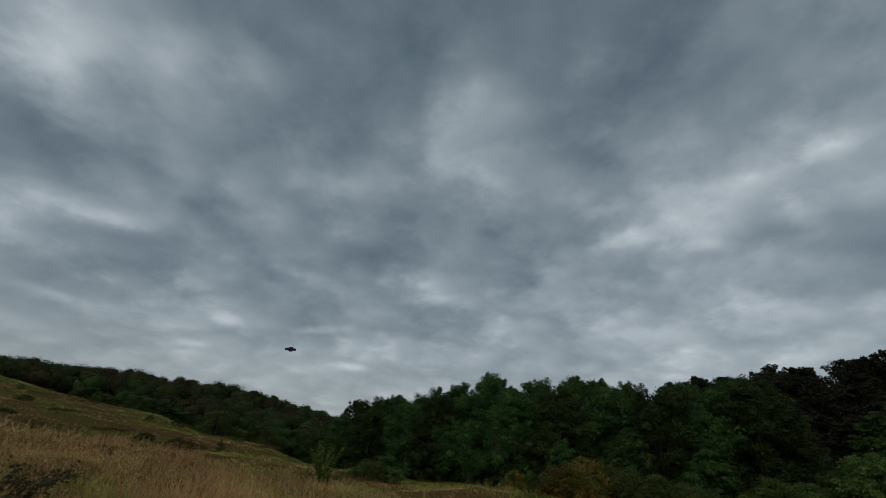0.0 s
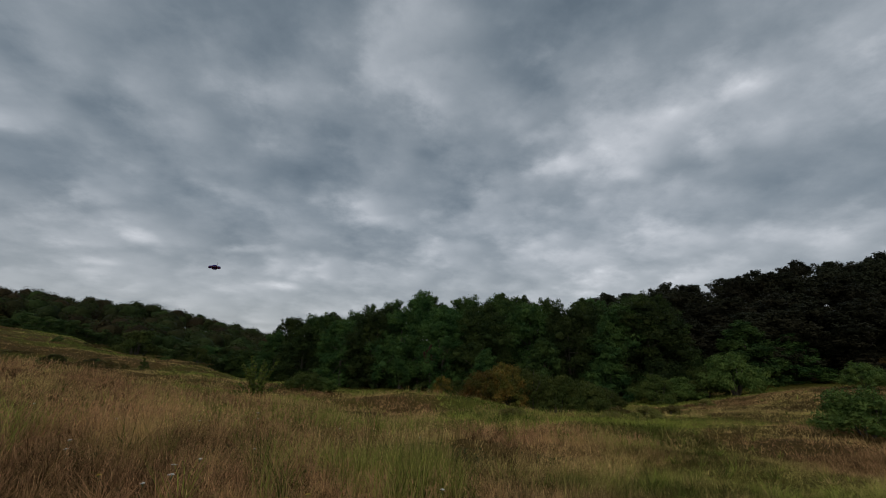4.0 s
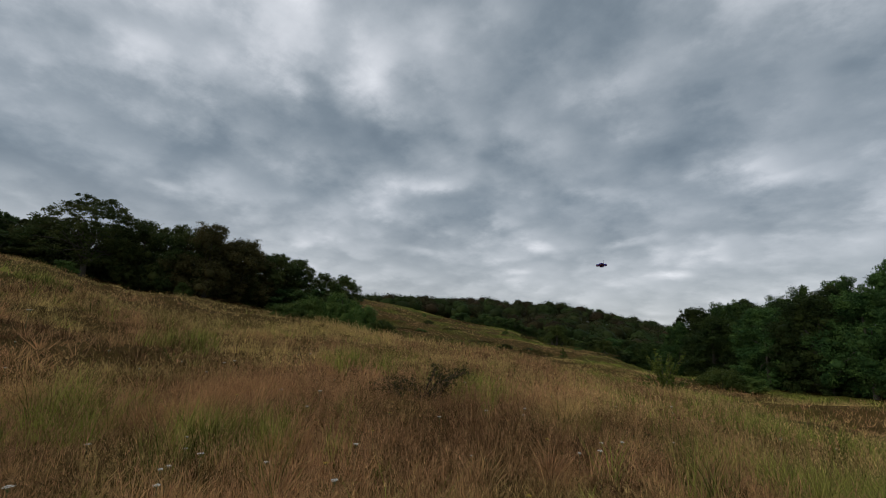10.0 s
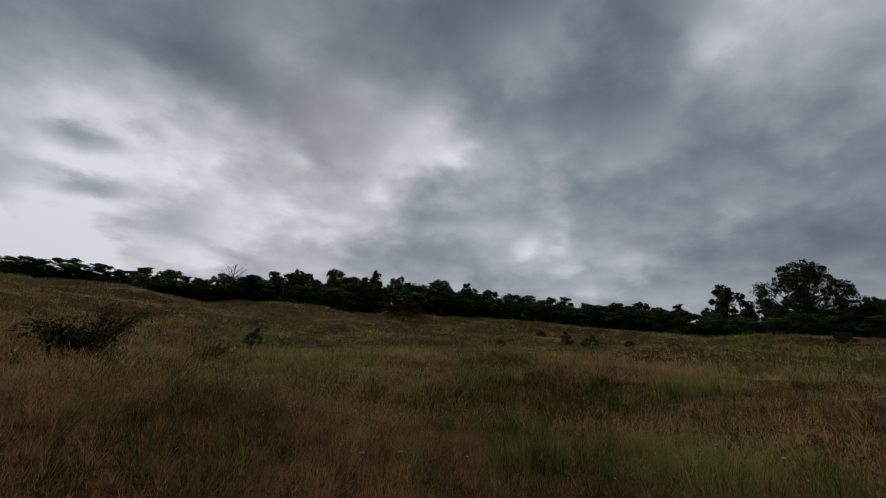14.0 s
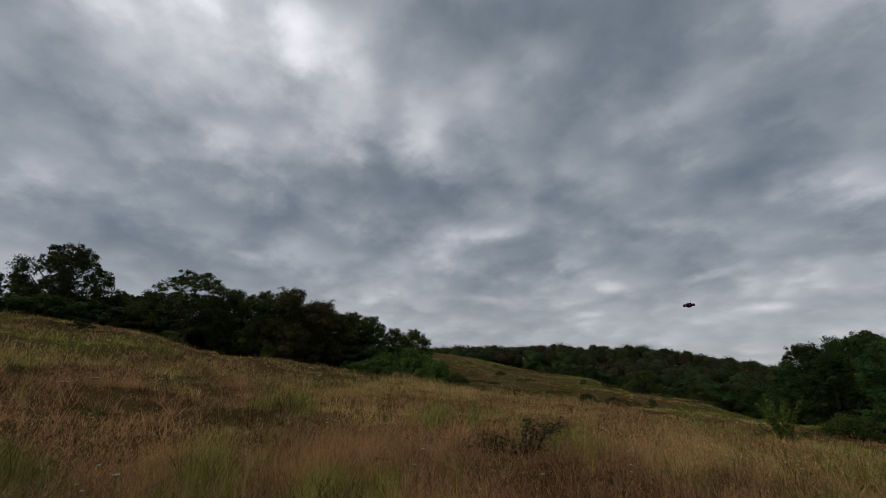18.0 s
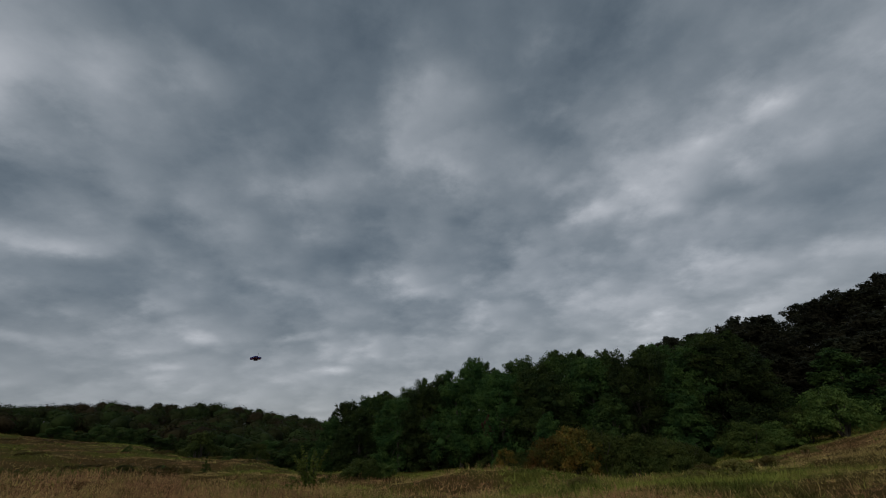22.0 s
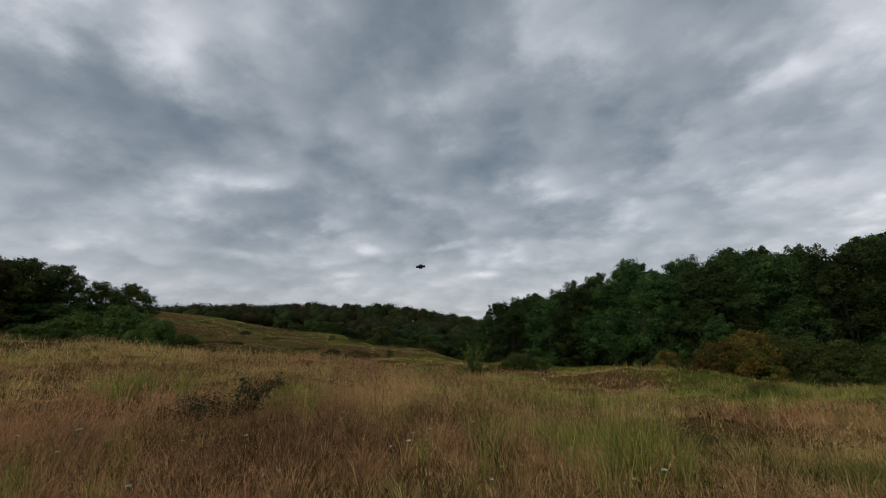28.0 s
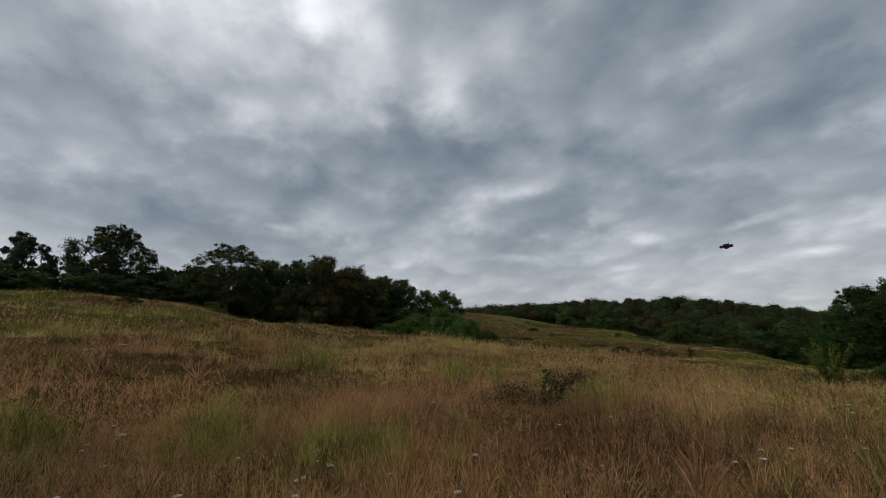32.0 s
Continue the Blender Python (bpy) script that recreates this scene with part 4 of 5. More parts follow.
def bush_kind(kind, H, W, *args, **words):
    KINDS[kind] = (lambda: make_bush(sum(map(ord, kind)), H, W, *args, **words), H, W)


SCRUB = foliage("scrub_leaves", (0.090, 0.088, 0.024), (0.135, 0.130, 0.034), (0.170, 0.130, 0.045), patch=1.0)
bush_kind("green", 2.5, 4, BUSHGREEN, 26, 170, 0.09, name="shrub", label="dense rounded green shrub in the grass")
bush_kind("greenb", 2.5, 4, BUSHGREEN, 28, 150, 0.095, name="shrub", label="dense rounded green shrub in the grass")
bush_kind("yellow", 2.5, 4, BUSHYELLOW, 24, 230, 0.075, name="yellowing_shrub", label="shrub with yellow and rusty autumn leaves")
bush_kind("locustbush", 3, 5, THICKET, 30, 300, 0.08, name="locust_shrub", label="spreading green locust thicket below the wood")
bush_kind("tuft", 0.7, 1.4, SCRUB, 10, 90, 0.05, name="brown_tussock_bush", label="low brown-green leafy tussock in the grazed hollow", twigs=12)
bush_kind("dark", 1, 1.4, BUSHDARK, 13, 140, 0.042, name="thorn_bush", label="small dark thorn bush in dry grass", twigs=14)
bush_kind("little", 0.8, 0.9, BUSHGREEN, 10, 130, 0.036, name="seedling_bush", label="little green bush standing in the meadow", twigs=8)
bush_kind("gold", 1.2, 1.6, THICKET, 12, 120, 0.06, name="pale_shrub", label="pale yellow-green shrub at the foot of the trees")

BUSHES = (   # kind, heading, distance, height, width
    ("green", -60.5, 35, 1.7, 3.6), ("greenb", -57.5, 36, 2.7, 3.8), ("green", -54.6, 36, 3.1, 4.2), ("greenb", -51.8, 35, 2.7, 3.6), ("green", -48.4, 34, 1.8, 2.6),
    ("yellow", 15.6, 37, 2.7, 4.2), ("yellow", 18.6, 37, 3.6, 4.4), ("locustbush", 21.6, 38, 4.3, 5.0), ("locustbush", 24.8, 38, 4.0, 5.4), ("locustbush", 28.0, 39, 3.2, 5.0),
    ("yellow", 10.2, 46, 2.3, 2.8), ("green", 11.8, 46, 1.8, 2.6), ("greenb", -7.5, 49, 2.1, 4.2), ("green", -5.0, 50, 1.6, 3.6), ("green", 38.6, 47, 2.2, 4.6),
    ("greenb", 44.2, 47, 3.9, 5.0), ("green", 41.5, 48, 2.8, 3.8), ("locustbush", 30.4, 41, 2.4, 4.0), ("green", 36.4, 46, 2.6, 4.4), ("greenb", 53.5, 17, 1.4, 2.3), ("greenb", 54.5, 38, 1.7, 2.8), ("gold", -25.4, 95, 5.2, 7.0), ("gold", -19.4, 92, 3.4, 4.0))
for k in range(16):     # scrub on the far side of the slope's crest
    plant("hedge" + "abcde"[k % 5], -37.5 + 1.35 * k + rng.uniform(-0.5, 0.5), 124 + rng.uniform(-4, 8) - 0.8 * k, rng.uniform(2.8, 4.6), rng.uniform(5.0, 8.0), "scrub behind the crest", "dark green scrub behind the grassy crest")
for kind, a, r, h, w in BUSHES:
    plant(kind, a, r, h, w, "shrubs of the meadow")
for kind, a, r, h, w in (("little", -33.3, 55, 1.0, 1.3), ("little", -28.5, 60, 0.9, 1.1), ("little", -24.5, 62, 1.3, 1.0),
                         ("little", -43.0, 90, 0.9, 1.2), ("dark", -140.2, 54, 2.0, 5.0), ("little", -158.6, 24, 1.0, 0.9),
                         ("dark", -106.2, 38, 0.9, 1.5), ("little", -118.4, 40, 1.2, 1.2),
                         ("little", -115.6, 40, 1.1, 1.6), ("dark", -91.3, 46, 0.9, 1.7), ("gold", -72.6, 52, 1.7, 1.8), ("gold", -83.2, 50, 1.3, 1.9),
                         ("dark", -127.0, 36, 0.6, 1.0), ("dark", -111.0, 42, 0.6, 0.9), ("little", -121.5, 45, 0.8, 1.1), ("tuft", 35.0, 24, 0.7, 1.6),
                         ("tuft", 31.0, 23, 0.5, 1.4), ("tuft", 37.5, 27, 0.6, 1.1), ("little", 7.0, 52, 1.2, 1.0)):
    plant(kind, a, r, h, w * 1.1, "small bushes in the grass")

bush_kind("scrub", 0.5, 5, SCRUB, 22, 26, 0.085, name="low_scrub", label="low brown-green scrub spreading on the grassy slope", squat=0.5)
for k in range(20):     # scrub on the foot of the far slope, in loose bands
    plant("scrub", rng.uniform(-54, -19), rng.choice((58, 66, 76, 90)) + rng.uniform(-3, 3), rng.uniform(0.35, 0.6), rng.uniform(3.0, 8.0), "low scrub on the slope")
for k in range(15):     # and a browner belt where the slope rises out of the dip
    plant("scrub", -55 + 1.9 * k + rng.uniform(-0.6, 0.6), 57 + rng.uniform(-2, 3), rng.uniform(0.6, 1.1), rng.uniform(5.0, 8.5), "low scrub on the slope")
for k in range(9):
    plant(rng.choice(("little", "dark")), rng.uniform(-50, -18), rng.uniform(56, 100), rng.uniform(0.5, 0.9), rng.uniform(1.2, 2.4), "small bushes in the grass")


for k in range(8):     # dark tussocks in the hollow below the wood
    plant("tuft", rng.uniform(16, 44), rng.uniform(20, 40), rng.uniform(0.35, 0.6), rng.uniform(0.9, 1.9), "small bushes in the grass")


def build_sapling():
    """A young tree of a few upright whips, all set with leaves."""
    g = np.random.default_rng(21)
    stems, spots, ways = [], [], []
    for k in range(20):
        whip = k < 13
        a, out = k * 2.4, g.uniform(0.15, 0.75) if whip else g.uniform(0.5, 0.9)
        tip = np.array((math.cos(a) * out, math.sin(a) * out, g.uniform(1.15, 1.8) - 0.35 * out if whip else g.uniform(0.3, 0.6)))
        foot = np.array((tip[0] * 0.1, tip[1] * 0.1, -0.1))
        mid = foot * 0.5 + tip * 0.5 + (-0.12 * tip[0], -0.12 * tip[1], 0.04)
        stems.append(tube((foot, mid, tip), (0.018, 0.011, 0.003), 5))
        for q in np.linspace(0.22 if whip else 0.1, 1.0, 34 if whip else 20):     # leaves in two ranks along each whip
            p = (1 - q) ** 2 * foot + 2 * q * (1 - q) * mid + q * q * tip
            for _ in range(2 if whip else 4):
                d = unit(g.normal(size=3) + (0, 0, 0.3))
                spots.append(p + d * (0.05 if whip else 0.10))
                ways.append(d)
    base = new("sapling")
    v, f = joined(stems)
    part("branchwork", smooth(from_arrays("branchwork", v, f, [BARK])), base, "slim upright brown stems")
    v, f = leaves(g, np.array(spots), np.array(ways), 0.064, 0.45, 0.1)
    part("foliage", from_arrays("foliage", v, f, [SAPLING]), base)
    return tagged(base, "bright green sapling with upright whips in the meadow", "sapling")


KINDS["sapling"] = (build_sapling, 1.75, 1.9)
plant("sapling", -13.1, 21.5, 2.05, 2.45)


TWIG = plain("twig_bark", (0.040, 0.030, 0.016), 0.85)


def build_briar():
    """A low, one-sided thorn shrub: arching bare twigs over a dark leafy skirt."""
    g = np.random.default_rng(5)
    stems, spots = [], []
    for k in range(26):
        a = g.uniform(-0.7, 1.1) if k < 12 else g.uniform(2.2, 4.0)
        out = g.uniform(0.2, 0.75) if k < 12 else g.uniform(0.1, 1.0)
        up = g.uniform(0.35, 0.85) if k < 12 else g.uniform(0.18, 0.40)
        foot = np.array((g.uniform(-0.15, 0.15), g.uniform(-0.15, 0.15), -0.08))
        tip = np.array((math.cos(a) * out, math.sin(a) * out * 0.7, up))
        mid = foot * 0.45 + tip * 0.55 + (0, 0, 0.22 * out)
        stems.append(tube((foot, mid, tip), (0.014, 0.009, 0.002), 5))
        for q in np.linspace(0.25, 1.0, 16):
            p = (1 - q) ** 2 * foot + 2 * q * (1 - q) * mid + q * q * tip
            if g.random() < 0.8:
                e = p + unit(g.normal(size=3)) * 0.17
                stems.append(tube((p, e), (0.004, 0.0015), 3))
                spots += [e + g.normal(size=3) * 0.03 for _ in range(2 if k < 12 else 4)]
            spots += [p + g.normal(size=3) * 0.045 for _ in range(2 if k < 12 else 4)]
    base = new("briar_bush")
    v, f = joined(stems)
    part("branchwork", smooth(from_arrays("branchwork", v, f, [TWIG])), base, "thin arching thorny twigs")
    spots = np.array(spots)
    v, f = leaves(g, spots, g.normal(size=spots.shape) + (0, 0, 0.6), 0.026, 0.55, 0.1)
    part("foliage", from_arrays("foliage", v, f, [BUSHDARK]), base)
    return tagged(base, "low dark briar bush with arching twigs in dry grass", "bush")


KINDS["briar"] = (build_briar, 0.8, 1.7)
plant("briar", -42.3, 8.0, 0.72, 1.9, turn=42)
plant("briar", -162.4, 17.0, 0.95, 1.3, label="thin twiggy briar bush, half bare, in dry grass", turn=200)
plant("briar", -173.7, 13.0, 1.25, 2.4, label="tall twiggy briar bush in dry grass")

# a dead branch with rusty leaves in the face of the wood
tree_kind("dead", 3, 2, DEADLEAF, 9, 4, 22, 0.085, low=0.55, girth=0.05, name="dead_sapling", core=0.0, label="withered young tree with rust-brown leaves at the wood's edge")
plant("dead", 8.6, 57.0, tall(8.6, 57.0, 1.6), 2.2)


# ---- the woods across the valley, one stand ----
def build_far_woods():
    g = np.random.default_rng(12)
    c, R, tone = [], [], []
    for k in range(900):
        az, r = g.uniform(-58, 12), g.uniform(165, 345)
        if az < -30 and r < 200:
            continue
        x, y = r * math.sin(radians(az)), r * math.cos(radians(az))
        z = float(height(np.array([x]), np.array([y]))[0])
        h, w = g.uniform(7, 14), g.uniform(7.5, 13.5)
        hue = np.clip(g.normal() * 0.55 + 0.42 + (r - 255) / 260, 0, 1)
        c.append((x, y, z + h * 0.52))
        R.append(w * 0.42)
        tone.append(hue)
        for i in range(5):
            a = g.uniform(0, 6.28)
            q = g.uniform(0.18, 0.36) * w
            c.append((x + q * math.cos(a), y + q * math.sin(a), z + h * g.uniform(0.25, 0.70)))
            R.append(w * g.uniform(0.15, 0.26))
            tone.append(hue)
    c, R, tone = np.array(c), np.array(R), np.array(tone)
    big = np.arange(len(c)) % 6 == 0
    k = np.repeat(np.arange(len(c)), np.where(big, 170, 46))
    d = unit(g.normal(size=(len(k), 3)) + (0, 0, 0.55))
    p = c[k] + d * R[k][:, None] * g.uniform(0.66, 1.05, (len(k), 1)) * (1, 1, 0.85)
    v, f = sprays(g, p, d + g.normal(size=d.shape) * 0.22, 0.34, 0.8, 0.0)
    cv, cf = cores(g, c[big], R[big] * 0.74, 0.85)
    v, f = joined([(v, f), (cv, cf)])
    shade = np.concatenate((np.repeat(tone[k], 3), np.repeat(tone[big], len(BALL_AT))))
    tagged(part("far_woods", from_arrays("far_woods", v, f, [FARWOOD], tone=shade)), "distant olive-brown wood covering the ridge beyond the valley", "woods", kind="stuff")


build_far_woods()


# ---- grass ----
def scatter(g, n, r0, r1, a0=-196.0, a1=78.0):
    r = np.sqrt(g.uniform(r0 * r0, r1 * r1, n))
    a = np.radians(g.uniform(a0, a1, n))
    return r * np.sin(a), r * np.cos(a)


def rust_at(x, y):
    """Where the dry grass is of the reddish kind, and darkened on the bank."""
    slope = np.exp(-((np.degrees(np.arctan2(x, y)) + 34) / 24) ** 2) * np.clip((np.hypot(x, y) - 42) / 22, 0, 1)
    # brown bank below the wood; the shade on its face is coloured in too
    bank = np.exp(-((np.hypot(x, y) - 33) / 3.0) ** 2) * np.exp(-((np.degrees(np.arctan2(x, y)) - 5) / 9.0) ** 4)
    return np.clip(0.5 * slope + 0.9 * bank + (0.55 * vnoise(x, y, 6.0, 41) + 0.45 * vnoise(x, y, 1.7, 42) - 0.44) * 4.5, 0, 1)


def cropped(x, y):
    """How short the grass stays: grazed low in the hollow below the wood, long elsewhere."""
    return 1.0 - 0.48 * np.exp(-((np.degrees(np.arctan2(x, y)) - 46) / 22) ** 2) * np.clip((np.hypot(x, y) - 1) / 4, 0, 1)


def blades(g, x, y, long, width, lean, bend, joints, a):
    """Blades as strips of that many joints: corners, triangles, and how far up each corner lies."""
    z = height(x, y) - 0.02
    low = cropped(x, y)
    long, width = long * low, width * (0.55 + 0.45 * low)
    face = g.uniform(0, 2 * np.pi, len(x))
    side = np.stack((np.cos(face), np.sin(face), 0 * face), -1)
    way = np.stack((np.cos(a), np.sin(a), 0 * a), -1)
    root = np.stack((x, y, z), -1)
    rows, up = [], []
    for j in range(joints + 1):
        t = j / joints
        p = root + way * (long * (lean * t + bend * t * t))[:, None]
        p[:, 2] += long * t * np.sqrt(np.clip(1 - (lean + bend * t) ** 2 * 0.7, 0.12, 1))
        w = (width * (1 - t) ** 0.7)[:, None] / 2
        if j < joints:
            rows += [p - side * w, p + side * w]
            up += [t, t]
        else:
            rows.append(p)
            up.append(1.0)
    m = len(rows)
    v = np.stack(rows, 1).reshape(-1, 3)
    tri = []
    for j in range(joints - 1):
        tri += [(2 * j, 2 * j + 1, 2 * j + 3), (2 * j, 2 * j + 3, 2 * j + 2)]
    tri.append((2 * joints - 2, 2 * joints - 1, 2 * joints))
    f = (np.arange(len(x))[:, None, None] * m + np.array(tri)[None]).reshape(-1, 3)
    return v, f, np.tile(np.array(up), len(x)), m


def turf(seed, n, r0, r1, joints, width, a0=-196.0, a1=78.0, high=1.0, base=0.0):
    """The short, matted growth, rising and sinking in hummocks."""
    g = np.random.default_rng(seed)
    x, y = scatter(g, n, r0, r1, a0, a1)
    if base:     # the close sward thins out towards the long grass
        keep = g.random(n) < np.clip((np.degrees(np.arctan2(x, y)) - a0) / 18, 0, 1)
        x, y = x[keep], y[keep]
        n = len(x)
    hum = 0.6 * vnoise(x, y, 0.9 * max(1, r0 / 12), 31) + 0.4 * vnoise(x, y, 2.4, 32)
    green = np.clip(green_at(x, y) + g.normal(size=n) * 0.15, 0, 1)
    rust = np.clip(rust_at(x, y) + g.normal(size=n) * 0.22, 0, 1)
    long = high * ((base or (0.04 if r0 < 15 else 0.14)) + 0.46 * hum**2.3) * g.uniform(0.55, 1.3, n)
    v, f, up, m = blades(g, x, y, long, width * g.uniform(0.6, 1.35, n), g.uniform(0.05, 0.8, n), g.uniform(0, 0.5, n), joints, g.uniform(0, 6.28, n))
    mott = max(1.0, r0 / 7)
    tone = 0.5 + 1.5 * (0.55 * vnoise(x, y, 0.24 * mott, 71) + 0.45 * vnoise(x, y, 0.8 * mott, 72) - 0.5) + g.normal(size=n) * 0.08
    return v, f, np.repeat(green, m), up, np.repeat(rust, m), np.repeat(np.clip(tone, 0, 1), m)


def tussocks(seed, n, per, r0, r1, joints, width, a0=-196.0, a1=78.0, high=1.0):
    """Clumps of long blades that splay from one foot."""
    g = np.random.default_rng(seed)
    cx, cy = scatter(g, n, r0, r1, a0, a1)
    k = np.repeat(np.arange(n), per)
    size = g.uniform(0.5, 1.25, n) ** 1.3 * (0.6 + 0.7 * vnoise(cx, cy, 3.0, 33))
    a = g.uniform(0, 6.28, len(k))
    q = np.abs(g.normal(size=len(k))) * 0.075 * size[k]
    x, y = cx[k] + q * np.cos(a), cy[k] + q * np.sin(a)
    lush = np.clip(green_at(cx, cy) * 1.25 + g.uniform(-0.55, 0.55, n), 0, 1)
    lush = np.where(lush > 0.5, g.uniform(0.75, 1.0, n), lush * 0.4)
    dry = np.clip(rust_at(cx, cy) + g.uniform(-0.35, 0.35, n), 0, 1)
    long = high * (0.36 + 0.20 * (lush[k] > 0.6)) * size[k] * g.uniform(0.5, 1.15, len(k))
    v, f, up, m = blades(g, x, y, long, width * g.uniform(0.7, 1.3, len(k)), np.clip(q * 4.5, 0, 0.6), g.uniform(0.05, 0.95, len(k)), joints, a + g.normal(size=len(k)) * 0.5)
    tone = g.uniform(0.05, 1.0, n)
    return v, f, np.repeat(lush[k], m), up, np.repeat(dry[k], m), np.repeat(tone[k], m)


def tall_stands(seed):
    """Stands of long, fresh green blades in the lush spots."""
    g = np.random.default_rng(seed)
    x, y, w = [], [], []
    for az, q, wide in LUSH:
        n = int(720 * (0.5 + wide) * min(1.0, 9.0 / q))
        foot = g.normal(size=(int(9 * (0.5 + wide)), 2)) * (wide * 0.55, wide * 0.42)
        p = foot[(len(foot) * g.random(n) ** 1.3).astype(int)] + g.normal(size=(n, 2)) * 0.10
        c, s = math.cos(radians(az)), math.sin(radians(az))
        x.append(q * s + p[:, 0] * c + p[:, 1] * s)
        y.append(q * c - p[:, 0] * s + p[:, 1] * c)
        w.append(np.full(n, 0.0034 + 0.00085 * q))
    x, y, w = np.concatenate(x), np.concatenate(y), np.concatenate(w)
    n = len(x)
    long = g.uniform(0.26, 0.82, n) * (0.6 + 0.6 * vnoise(x, y, 0.6, 35))
    v, f, up, m = blades(g, x, y, long, w * g.uniform(0.7, 1.3, n), g.uniform(0.0, 0.28, n), g.uniform(0.0, 0.55, n), 2, g.uniform(0, 6.28, n))
    return v, f, np.repeat(g.uniform(0.45, 1.0, n), m), up * 0.9, np.zeros(n * m), np.repeat(np.clip(0.9 * vnoise(x, y, 0.25, 73) + g.normal(size=n) * 0.2, 0, 1), m)


def stalks(seed, n, r0, r1, width, head, a0=-196.0, a1=78.0):
    """Single flowering stems, each with a feathery head."""
    g = np.random.default_rng(seed)
    x, y = scatter(g, n, r0, r1, a0, a1)
    keep = vnoise(x, y, 2.1, 51) + 0.5 * vnoise(x, y, 7.0, 52) > 0.62 + 1.5 * (1 - cropped(x, y))
    x, y = x[keep], y[keep]
    n = len(x)
    long, a = g.uniform(0.22, 0.52, n), g.uniform(0, 6.28, n)
    lean, bend = g.uniform(0.0, 0.25, n), g.uniform(0, 0.3, n)
    v, f, up, m = blades(g, x, y, long, np.full(n, width), lean, bend, 1, a)
    tip = v.reshape(n, 3, 3)[:, 2]
    d = unit(tip - v.reshape(n, 3, 3)[:, 0])
    face = g.uniform(0, 6.28, n)
    side = np.stack((np.cos(face), np.sin(face), 0 * face), -1) * head * g.uniform(0.5, 1.2, (n, 1))
    heads = []
    for k in range(6):
        ln = g.uniform(0.03, 0.09, (n, 1))
        e = unit(d + g.normal(size=d.shape) * 0.45)
        foot = tip - d * g.uniform(0.0, 0.17, (n, 1))
        heads.append(np.stack((foot + e * ln * 0.3 + side, foot + e * ln, foot + e * ln * 0.3 - side), 1))
    hv = np.stack(heads, 1).reshape(-1, 3)
    hf = np.arange(18 * n).reshape(-1, 3) + len(v)
    dry = np.clip(rust_at(x, y) + 0.25 + g.normal(size=n) * 0.25, 0, 1)
    return (np.concatenate((v, hv)), np.concatenate((f, hf)), np.zeros(len(v) + len(hv)), np.ones(len(v) + len(hv)),
            np.concatenate((np.repeat(dry, m), np.repeat(dry, 18))), np.full(len(v) + len(hv), 0.72))


def build_grass():
    w0, w1 = -186.0, 64.0
    bands = [turf(20, 26000, 0.5, 3.2, 1, 0.009, a1=164.0), turf(1, 225000, 3.0, 8.5, 1, 0.0078, w0, w1), turf(21, 30000, 3.0, 21, 1, 0.03, 64.0, 164.0),
             turf(2, 240000, 8.2, 21, 1, 0.018, w0, w1), turf(3, 215000, 20, 58, 1, 0.040, w0, w1, high=0.8), turf(4, 90000, 55, 118, 1, 0.06, -62, -12, high=0.55),
             turf(25, 90000, 3.2, 13, 1, 0.009, 14.0, 64.0, base=0.16), turf(26, 150000, 12.5, 52, 1, 0.026, 12.0, 64.0, base=0.20),
             tussocks(5, 2000, 42, 3.0, 9, 2, 0.0078, w0, w1), tussocks(6, 3600, 26, 8.5, 22, 1, 0.020, w0, w1), tussocks(7, 8000, 10, 21, 58, 1, 0.05, w0, w1), tussocks(8, 2000, 8, 55, 118, 1, 0.09, -62, -12, high=0.6),
             tall_stands(14), stalks(9, 40000, 3.0, 9, 0.0025, 0.0027, w0, w1), stalks(10, 44000, 8.5, 22, 0.006, 0.009, w0, w1), stalks(11, 26000, 21, 50, 0.012, 0.014, w0, w1)]
    k, shift = 0, []
    for band in bands:
        shift.append(k)
        k += len(band[0])
    me = from_arrays("grass", np.concatenate([q[0] for q in bands]), np.concatenate([q[1] + s for q, s in zip(bands, shift)]), [GRASS],
                     green=np.concatenate([q[2] for q in bands]), along=np.concatenate([q[3] for q in bands]), rust=np.concatenate([q[4] for q in bands]), tone=np.concatenate([q[5] for q in bands]))
    tagged(part("grass", me), "dry reddish-brown and green meadow grass", "grass", kind="stuff")


build_grass()


def build_herbs():
    """Low leafy weeds between the grasses, in dark green patches."""
    g = np.random.default_rng(61)
    x, y = scatter(g, 90000, 1.8, 10)
    keep = (0.55 * vnoise(x, y, 2.2, 62) + 0.45 * vnoise(x, y, 0.7, 63)) > 0.63
    x, y = x[keep], y[keep]
    p = np.stack((x, y, height(x, y) + g.uniform(0.01, 0.11, len(x))), -1)
    v, f = leaves(g, p, g.normal(size=p.shape) * 0.6 + (0, 0, 1), 0.020 + 0.0012 * np.hypot(x, y)[:, None], 0.5, 0.1)
    tagged(part("meadow_herbs", from_arrays("meadow_herbs", v, f, [HERB])), "low dark green leafy weeds among the grass", "weeds", kind="stuff")


HERB = foliage("herb_leaves", (0.030, 0.052, 0.016), (0.062, 0.098, 0.028), (0.090, 0.120, 0.036), patch=3.0)
build_herbs()

# ---- white umbels and a few yellow flowers ----
WHITE = plain("white_petals", (0.78, 0.78, 0.72), 0.7)
YELLOW = plain("yellow_petals", (0.70, 0.52, 0.05), 0.7)
STEM = plain("flower_stem", (0.10, 0.14, 0.05), 0.7)


